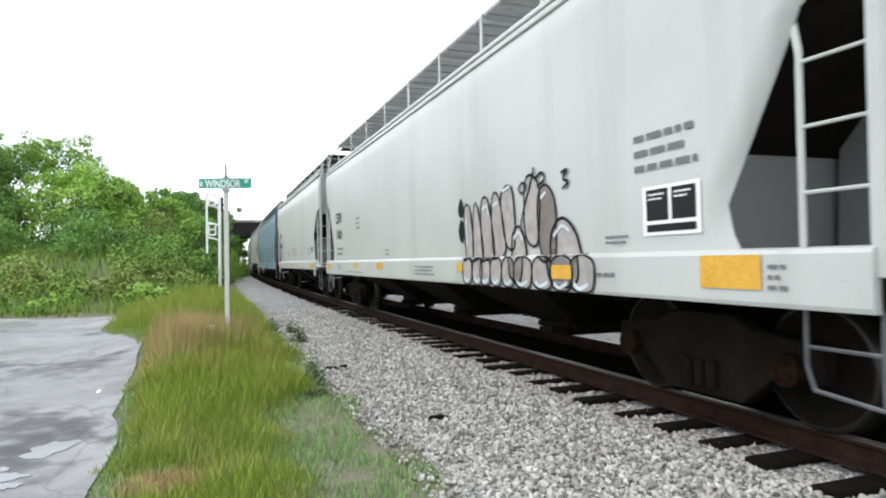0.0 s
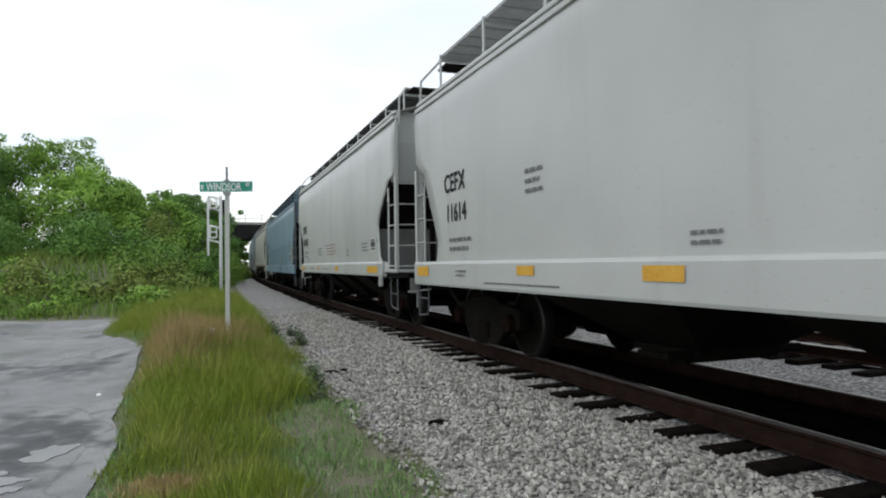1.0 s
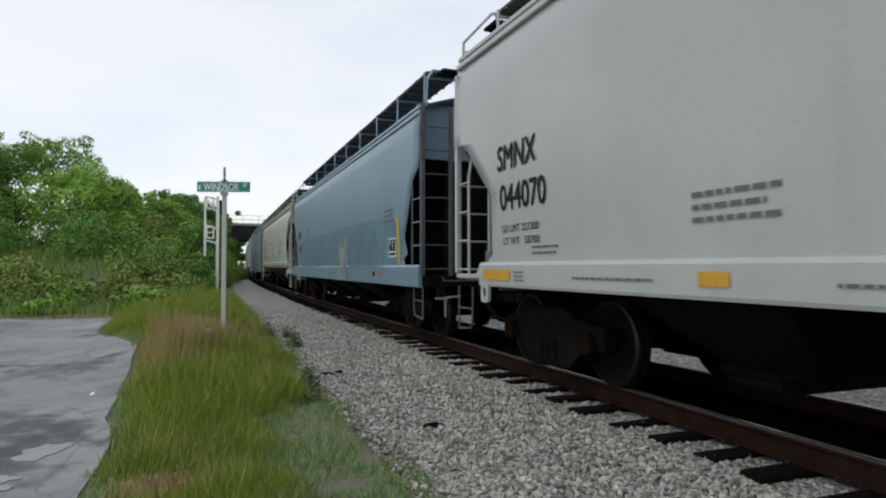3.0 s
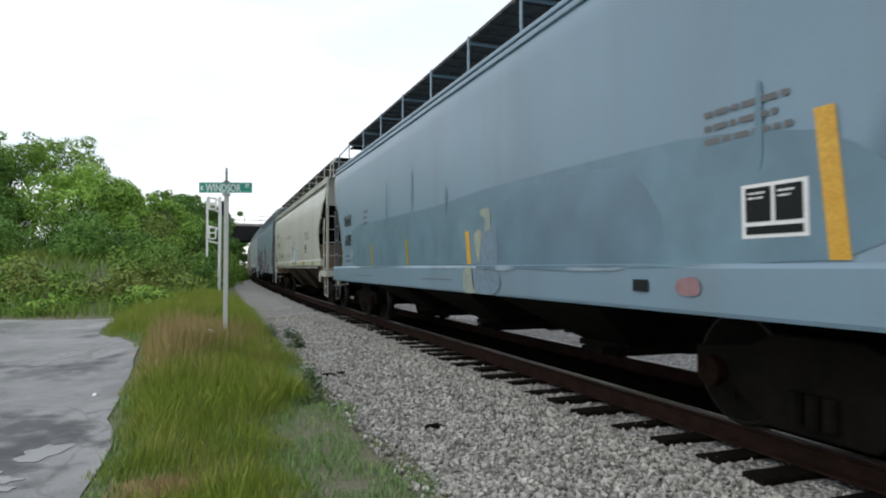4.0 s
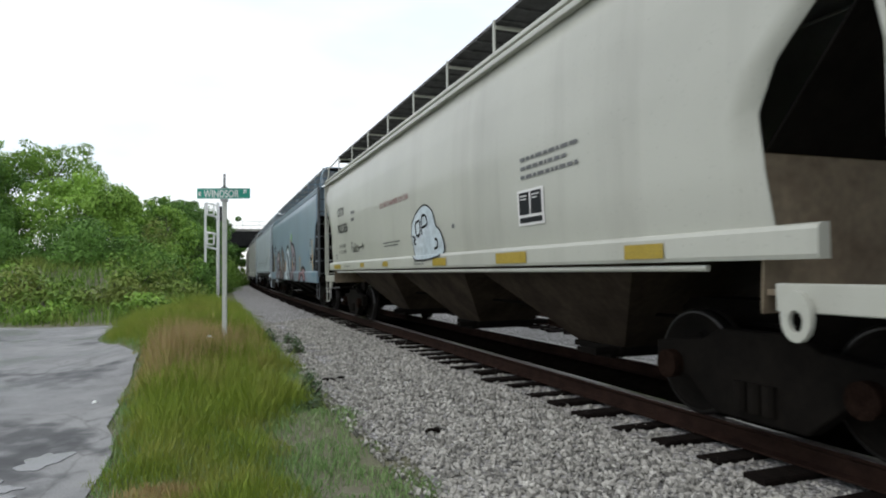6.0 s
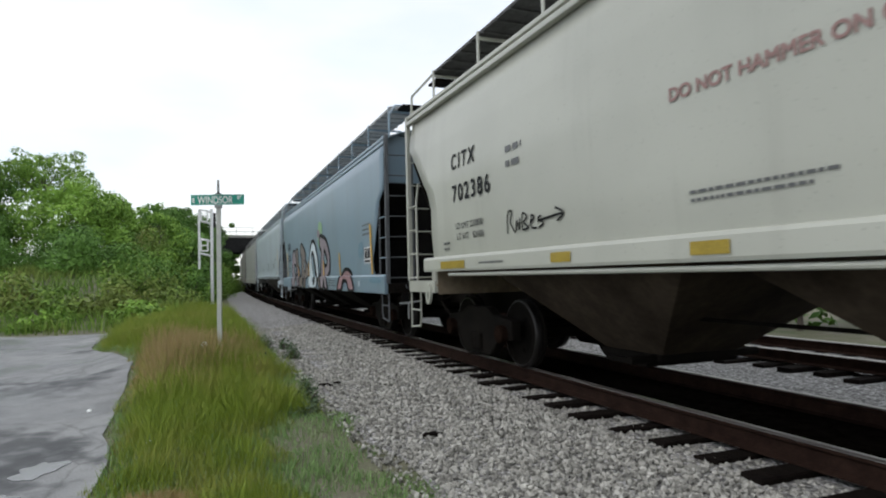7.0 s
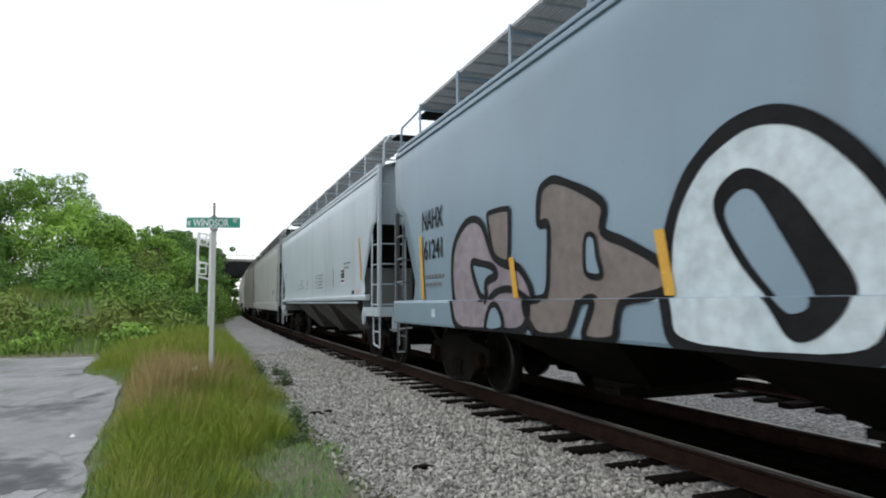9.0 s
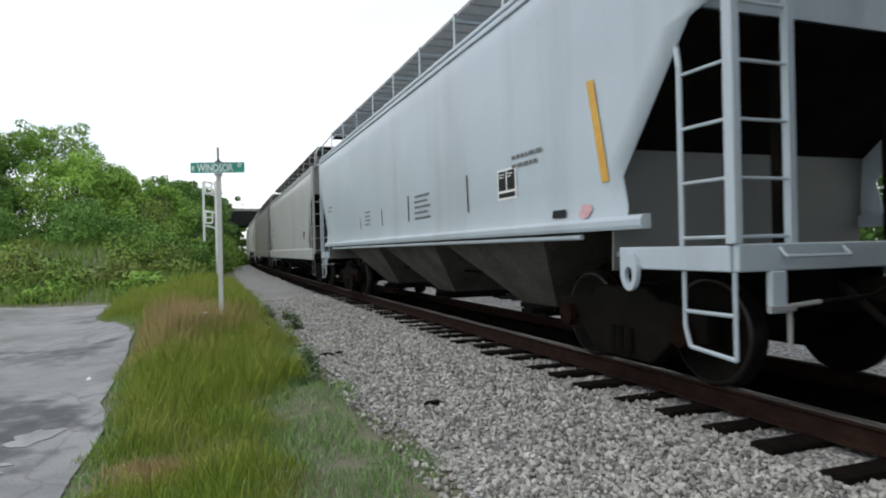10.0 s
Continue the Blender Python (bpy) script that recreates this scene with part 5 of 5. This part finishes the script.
def bridge(s):
    c = centre(s)
    h = HEADING - BEND * s
    r = thing("road_bridge", "dark steel girder road bridge with a concrete parapet", "bridge")
    r.matrix_basis = pose(c.x, c.y, 0, 0, 0, math.degrees(h) + 8)
    for y in (-5.6, -2.0, 2.0, 5.6):
        part("girder", Shape().box(-24, 30, y - 0.2, y + 0.2, 6.6, 9.35 if abs(y) > 5 else 8.95), MAT["girder"], r)
    part("deck", Shape().box(-24, 30, -5.38, 5.38, 8.96, 9.3), MAT["concrete"], r)
    for y in (-5.5, 5.5):
        part("parapet", Shape().box(-24, 30, y - 0.12, y + 0.12, 9.36, 9.75), MAT["concrete"], r)
        for i in range(19):
            part("fence_post", Shape().tube((-24 + 3 * i, y, 9.75), (-24 + 3 * i, y, 11.3), 0.05, 6), MAT["galvanised"], r)
        for z in (10.5, 11.25):
            part("fence_rail", Shape().tube((-24, y, z), (30, y, z), 0.035, 6), MAT["galvanised"], r)
    for x in (-24.5, 30.5):
        part("abutment", Shape().prism([(x - 1, -1), (x + 1, -1), (x + 0.8, 8.9), (x - 0.8, 8.9)], -6, 6), MAT["concrete"], r)
    for x in (-7.2, 8.0):
        pier = Shape()
        for y in (-4.0, 0.0, 4.0):
            pier.box(x - 0.45, x + 0.45, y - 0.45, y + 0.45, -1, 6.0)
        pier.box(x - 0.6, x + 0.6, -5.4, 5.4, 6.0, 6.7)
        part("pier", pier, MAT["concrete"], r)


street_sign(-3.80, 11.5)
signal_mast(-12.24, 35.0)
bridge(128)


# ---- trees and undergrowth ----
def leaf_cloud(rng, blobs, size, density):
    """Leaf blades set over and through a heap of uneven blobs (centre, radii)."""
    verts, faces = [], []
    for (cx, cy, cz), (rx, ry, rz) in blobs:
        n = max(30, int(density * (rx * ry * rz) ** (2 / 3)))
        d = rng.normal(size=(n, 3))
        d /= np.linalg.norm(d, axis=1)[:, None]
        rad = rng.uniform(0.45, 1.0, n) ** 0.5 * rng.uniform(0.85, 1.14, n)
        p = d * rad[:, None] * (rx, ry, rz) + (cx, cy, cz)
        a = rng.normal(size=(n, 3)) * 0.55 + d + (0, 0, 0.45)
        a /= np.linalg.norm(a, axis=1)[:, None]
        u = np.cross(a, rng.normal(size=(n, 3)))
        u /= np.linalg.norm(u, axis=1)[:, None]
        w = np.cross(a, u)
        L = size * rng.uniform(0.6, 1.35, n)[:, None]
        k = len(verts)
        quad = np.stack([p - u * L, p + w * L * 0.45, p + u * L, p - w * L * 0.45], 1).reshape(-1, 3)
        verts += quad.tolist()
        faces += [(k + 4 * i, k + 4 * i + 1, k + 4 * i + 2, k + 4 * i + 3) for i in range(n)]
    return verts, faces


def crown_part(name, rng, blobs, size, density, mat, parent):
    v, f = leaf_cloud(rng, blobs, size, density)
    me = bpy.data.meshes.new(name)
    me.from_pydata(v, [], f)
    me.materials.append(mat)
    ob = new(name, me)
    ob.parent = parent
    return ob


def tree(x, y, height, spread, seed, mat="tree", leaf=0.12, density=430, base=None):
    rng = np.random.default_rng(seed)
    z0 = ground_z(x, y) if base is None else base
    r = thing("tree", "tall green broadleaf tree with an uneven crown", "tree", "trees beside the line")
    r.matrix_basis = pose(x, y, z0 - 0.1)
    limbs = Shape()
    lean = rng.uniform(-0.06, 0.06, 2)
    at = lambda f: Vector((lean[0] * height * f, lean[1] * height * f, height * f))
    for i in range(5):
        limbs.tube(at(i * 0.16), at((i + 1) * 0.16), 0.035 * height * (0.55 - i * 0.09), 9, 0.035 * height * (0.55 - (i + 1) * 0.09))
    blobs = []
    for i in range(20):
        f = rng.uniform(0.22, 0.97)
        a = rng.uniform(0, 6.283)
        reach = spread * math.sqrt(max(0.08, 1 - ((f - 0.5) / 0.52) ** 2)) * rng.uniform(0.45, 0.95)
        q = at(f) + Vector((reach * math.cos(a), reach * math.sin(a), 0))
        limbs.tube(at(max(0.1, f - 0.22)), q, 0.012 * height * 0.5, 6, 0.02)
        b = spread * rng.uniform(0.20, 0.40)
        blobs.append(((q.x, q.y, q.z), (b, b, b * rng.uniform(0.6, 0.9))))
        for _ in range(2):
            e = rng.normal(size=3) * b * 0.8
            blobs.append(((q.x + e[0], q.y + e[1], q.z + e[2] * 0.7), (b * 0.45, b * 0.45, b * 0.35)))
    part("trunk", limbs, MAT["bark"], r)
    crown_part("crown", rng, blobs, leaf, density, LEAF[mat], r)


def bush(x, y, height, width, seed, mat="bush", leaf=0.09, density=420, label="tangled vine-covered green bush"):
    rng = np.random.default_rng(seed)
    r = thing("bush", label, "bush", "undergrowth")
    r.matrix_basis = pose(x, y, ground_z(x, y) - 0.05)
    stems, blobs = Shape(), []
    for i in range(9):
        a, d = rng.uniform(0, 6.283), width * rng.uniform(0.05, 0.85)
        z = height * rng.uniform(0.15, 0.75) * (1 - 0.45 * d / width)
        q = (d * math.cos(a), d * math.sin(a), z)
        stems.tube((q[0] * 0.2, q[1] * 0.2, 0), q, 0.03, 5, 0.01)
        b = width * rng.uniform(0.28, 0.45)
        blobs.append((q, (b, b, max(0.15, height * 0.26))))
        blobs.append(((q[0], q[1], z * 0.4), (b, b, max(0.15, height * 0.25))))
    part("stem", stems, MAT["bark"], r)
    crown_part("foliage", rng, blobs, leaf, density, LEAF[mat], r)

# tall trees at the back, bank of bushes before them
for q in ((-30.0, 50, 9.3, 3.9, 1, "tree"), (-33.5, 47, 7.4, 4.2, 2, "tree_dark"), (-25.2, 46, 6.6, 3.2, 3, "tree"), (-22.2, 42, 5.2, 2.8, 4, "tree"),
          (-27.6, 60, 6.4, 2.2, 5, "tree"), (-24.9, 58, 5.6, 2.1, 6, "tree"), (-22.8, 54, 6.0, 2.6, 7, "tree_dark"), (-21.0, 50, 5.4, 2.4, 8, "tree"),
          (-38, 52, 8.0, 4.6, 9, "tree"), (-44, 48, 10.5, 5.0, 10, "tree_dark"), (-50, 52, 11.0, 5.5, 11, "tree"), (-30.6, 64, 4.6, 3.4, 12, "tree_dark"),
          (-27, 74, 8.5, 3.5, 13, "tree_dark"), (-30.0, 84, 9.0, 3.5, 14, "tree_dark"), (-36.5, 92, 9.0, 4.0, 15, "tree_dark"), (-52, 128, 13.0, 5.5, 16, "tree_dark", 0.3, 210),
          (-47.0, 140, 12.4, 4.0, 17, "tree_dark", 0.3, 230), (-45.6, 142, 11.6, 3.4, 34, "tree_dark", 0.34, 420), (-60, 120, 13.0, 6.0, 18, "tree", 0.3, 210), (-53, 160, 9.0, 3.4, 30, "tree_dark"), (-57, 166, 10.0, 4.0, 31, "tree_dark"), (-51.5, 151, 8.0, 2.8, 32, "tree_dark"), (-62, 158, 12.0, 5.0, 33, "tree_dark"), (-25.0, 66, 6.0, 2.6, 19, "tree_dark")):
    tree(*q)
k = 40
for x, y, hgt, w in ((-20, 36, 3.4, 2.8), (-17.5, 33, 2.6, 2.2), (-15.5, 36, 3.0, 2.2), (-14.5, 31, 2.0, 1.8), (-23, 33, 3.0, 2.6), (-26, 35, 3.4, 3.0), (-30, 36, 3.6, 3.0),
                     (-17, 41, 3.6, 2.2), (-16.2, 46, 3.6, 2.2), (-17.8, 52, 3.8, 2.4), (-19.8, 58, 4.0, 2.4), (-22, 66, 4.0, 2.6), (-25, 76, 4.0, 2.8), (-29, 88, 4.5, 3.0), (-33, 100, 5, 3.4),
                     (-12.6, 26, 1.7, 1.5), (-10.6, 23.5, 1.2, 1.2), (-14.5, 25, 1.5, 1.6), (-17, 26, 1.8, 1.7), (-19.5, 27.5, 2.0, 1.8), (-11.2, 28, 1.6, 1.3), (-22.5, 28, 2.0, 1.9), (-13.2, 22.6, 0.9, 1.2), (-15.8, 23, 0.9, 1.3), (-18.5, 23.8, 1.0, 1.4), (-21.5, 24.5, 1.1, 1.5),
                     (-12.4, 32, 1.8, 1.3), (-13.2, 36.5, 1.8, 1.2), (-14.6, 40.5, 2.0, 1.3), (-36, 36, 3.8, 3.2), (-42, 38, 4, 3.5), (-34, 43, 4.8, 3.4), (-29, 43, 4.6, 3.2), (-24.5, 41, 4.2, 3.0), (-39, 45, 5.0, 3.6), (-20.5, 46, 4.4, 2.6), (-36.0, 108, 5.5, 3.2), (-39.5, 114, 6.0, 3.2), (-35.0, 96, 5.0, 2.6), (-44.5, 122, 7, 4), (-47, 136, 9, 5), (-52, 140, 9, 6), (-41.5, 118, 5.0, 2.4), (-26, 26, 1.8, 1.9), (-30, 28, 2.2, 2.2), (-9.3, 21.5, 0.9, 0.9), (-12.2, 33.2, 2.6, 1.1), (-13.4, 33.4, 2.6, 1.4)):
    k += 1
    # most tall bushes near the trees: shade put into the leaf colour
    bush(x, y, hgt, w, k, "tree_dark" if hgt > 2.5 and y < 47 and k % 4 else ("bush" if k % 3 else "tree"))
# far side of the line, glimpsed under and between the cars
for i, (s, u) in enumerate(((-6, -13), (2, -13.5), (10, -12.5), (18, -13), (27, -12.5), (37, -13), (49, -13), (-14, -14), (63, -13), (80, -13), (100, -13))):
    p = beside(s, u)
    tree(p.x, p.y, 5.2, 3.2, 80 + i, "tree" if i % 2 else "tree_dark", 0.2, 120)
# weeds at the foot of the ballast
for i, (x, y, hgt) in enumerate(((-3.0, 11.4, 0.5), (-2.75, 12.6, 0.42), (-1.75, 8.6, 0.4), (-1.9, 9.3, 0.36), (-1.55, 8.0, 0.25), (-3.6, 13.8, 0.45), (-3.3, 14.2, 0.35))):
    bush(x, y, hgt, 0.22, 120 + i, "weed", 0.025, 1500, "grey-green weed clump at the ballast's edge")


def blades(name, rng, count, place, height, width, mat, label, lean=0.35):
    """Bent blades; place(rng) gives x and y, height(x, y) their length."""
    verts, faces = [], []
    for _ in range(count):
        x, y = place(rng)
        hgt = height(x, y)
        if hgt <= 0.02:
            continue
        hgt *= rng.uniform(0.55, 1.2)
        z = ground_z(x, y)
        a = rng.uniform(0, 6.283)
        dx, dy = math.cos(a) * width * 0.5, math.sin(a) * width * 0.5
        b = rng.uniform(0, 6.283)
        bx, by = math.cos(b) * hgt * lean * rng.uniform(0.2, 1.2), math.sin(b) * hgt * lean * rng.uniform(0.2, 1.2)
        n = len(verts)
        verts += [(x - dx, y - dy, z - 0.02), (x + dx, y + dy, z - 0.02), (x + dx * 0.8 + bx * 0.4, y + dy * 0.8 + by * 0.4, z + hgt * 0.6),
                  (x - dx * 0.8 + bx * 0.4, y - dy * 0.8 + by * 0.4, z + hgt * 0.6), (x + bx, y + by, z + hgt)]
        faces += [(n, n + 1, n + 2, n + 3), (n + 3, n + 2, n + 4)]
    me = bpy.data.meshes.new(name)
    me.from_pydata(verts, [], faces)
    me.materials.append(mat)
    tagged(new(name, me), label, "grass", kind="stuff")


def verge(rng):
    s = -4.5 + 27 * rng.random() ** 1.6
    u = rng.uniform(3.15, 7.4)
    p = beside(s, u)
    return p.x, p.y


def tall(x, y):
    s, u = on_line(x, y)
    inner, outer = 3.45 + 0.45 * noise.noise(Vector((s * 0.9, 0, 5))), road_edge(y) + 0.04 + 0.22 * noise.noise(Vector((s * 1.7, 0, 9))) + 0.1 * noise.noise(Vector((s * 5.0, 0, 4)))
    if s < 3:
        inner += 0.55
    f = step(inner, inner + 0.6, u) * (1 - step(outer - 0.5, outer, u))
    f *= 1 - 0.8 * math.exp(-((x + 2.04) / 0.24) ** 2 - ((y - 4.72) / 0.24) ** 2)
    return f * (0.25 + 0.17 * step(4, 11, y) + 0.14 * noise.noise(Vector((x * 0.8, y * 0.8, 2))))


def short(x, y):
    s, u = on_line(x, y)
    outer = road_edge(y)
    ragged = 0.3 * noise.noise(Vector((s * 1.1, u, 12)))
    f = step(3.1 + ragged, 3.5 + ragged, u) * (1 - step(outer - 0.1, outer + 0.1, u))
    bare = step(-0.22, 0.12, noise.noise(Vector((x * 1.5, y * 1.5, 31))) + 0.5 * (u - 3.45))
    return f * (0.085 + 0.05 * noise.noise(Vector((x * 3, y * 3, 8)))) * bare


def tuft(rng):
    """A place in one of the patches of ripe grass."""
    x, y, rx, ry = ((-4.45, 10.7, 0.75, 1.1), (-4.45, 10.7, 0.75, 1.1), (-2.02, 4.76, 0.17, 0.15), (-4.6, 11.4, 0.9, 1.0))[rng.integers(4)]
    return x + rx * rng.normal() * 0.75, y + ry * rng.normal() * 0.75


def seeded(x, y):
    return tall(x, y) * 1.15 if y > 6.5 else 0.11


def verge_behind(rng):
    p = beside(rng.uniform(-18, -4), rng.uniform(3.15, 7.4))
    return p.x, p.y


rng = np.random.default_rng(11)
blades("long_grass", rng, 16000, verge_behind, tall, 0.012, LEAF["grass"], "long uncut yellow-green grass on the verge", 0.75)
blades("long_grass", rng, 150000, verge, tall, 0.005, LEAF["grass"], "long uncut yellow-green grass on the verge", 0.75)
blades("low_plants", rng, 85000, verge, short, 0.009, LEAF["low"], "low fresh green clover and short grass", 0.8)
blades("seed_grass", rng, 11000, tuft, seeded, 0.008, LEAF["seed"], "rusty brown seed heads of tall grass")


def field(rng):
    s, u = rng.uniform(17, 60), rng.uniform(5.4, 26)
    p = beside(s, u)
    return p.x, p.y


def rough(x, y):
    return 0.0 if y < 21.2 + 0.4 * noise.noise(Vector((x, 0, 0))) else 0.55 + 0.25 * noise.noise(Vector((x * 0.4, y * 0.4, 0)))


blades("rough_grass", rng, 26000, field, rough, 0.035, LEAF["bush"], "rough green undergrowth on the bank", 0.6)

# scraps on the verge and dark lumps on the stones
for x, y, size, mat, label in ((-3.95, 11.15, 0.055, "sign_white", "white paper scrap in the grass"), (-2.9, 6.6, 0.03, "sign_white", "white paper scrap in the grass"),
                               (-4.45, 8.4, 0.03, "sign_white", "white paper scrap in the grass")):
    s = Shape()
    bm = bmesh.new()
    bmesh.ops.create_icosphere(bm, subdivisions=2, radius=size)
    for v in bm.verts:
        v.co *= 1 + 0.5 * noise.noise(v.co * 20 + Vector((x, y, 0)))
    s.add([v.co[:] for v in bm.verts], [[v.index for v in f.verts] for f in bm.faces])
    bm.free()
    ob = new("litter", s.mesh("litter", MAT[mat]))
    ob.matrix_basis = pose(x, y, ground_z(x, y) + 0.3 * (y > 11) + 0.02)
    tagged(ob, label, "litter")
for x, y, a in ((-0.04, 6.5, 70), (-1.66, 9.75, 60), (-1.5, 9.9, 100)):
    s = Shape().prism([(-0.11, 0), (-0.09, 0.03), (0.02, 0.045), (0.10, 0.028), (0.12, 0)], -0.03, 0.03)
    ob = new("wood_scrap", s.mesh("wood_scrap", MAT["tie"]))
    ob.matrix_basis = pose(x, y, ground_z(x, y) + 0.02, 0, 4, a - 60)
    tagged(ob, "dark broken tie splinter on the ballast", "wood scrap")

near_track = track("track_near", 0.0, "rusty rails on creosoted timber ties in ballast", -28, 160)
far_track = track("track_far", -4.3, "second rusty track on timber ties", -28, 120)


# ---- what moves: the train, and its wheels ----
def motions():
    for n, (car, rear) in enumerate(CARS):
        rows = []
        for i in range(21):
            t = i * 0.5
            s = rear - SPEED * t - car.L / 2
            a, b = centre(s + car.L / 2 - 1.9), centre(s - car.L / 2 + 1.9)
            c, d = (a + b) / 2, b - a
            rows.append((t, pose(c.x, c.y, 0, 0, 0, math.degrees(math.atan2(d.y, d.x)))))
        walk(car.root, rows)
        if n < 7:
            for w in car.wheelsets:
                at = w.matrix_basis.translation.copy()
                spin = []
                for i in range(151):
                    t = i * 2 / 30
                    spin.append((t, pose(*at) @ Matrix.Rotation(SPEED * t / 0.457, 4, "Y")))
                walk(w, spin)


motions()
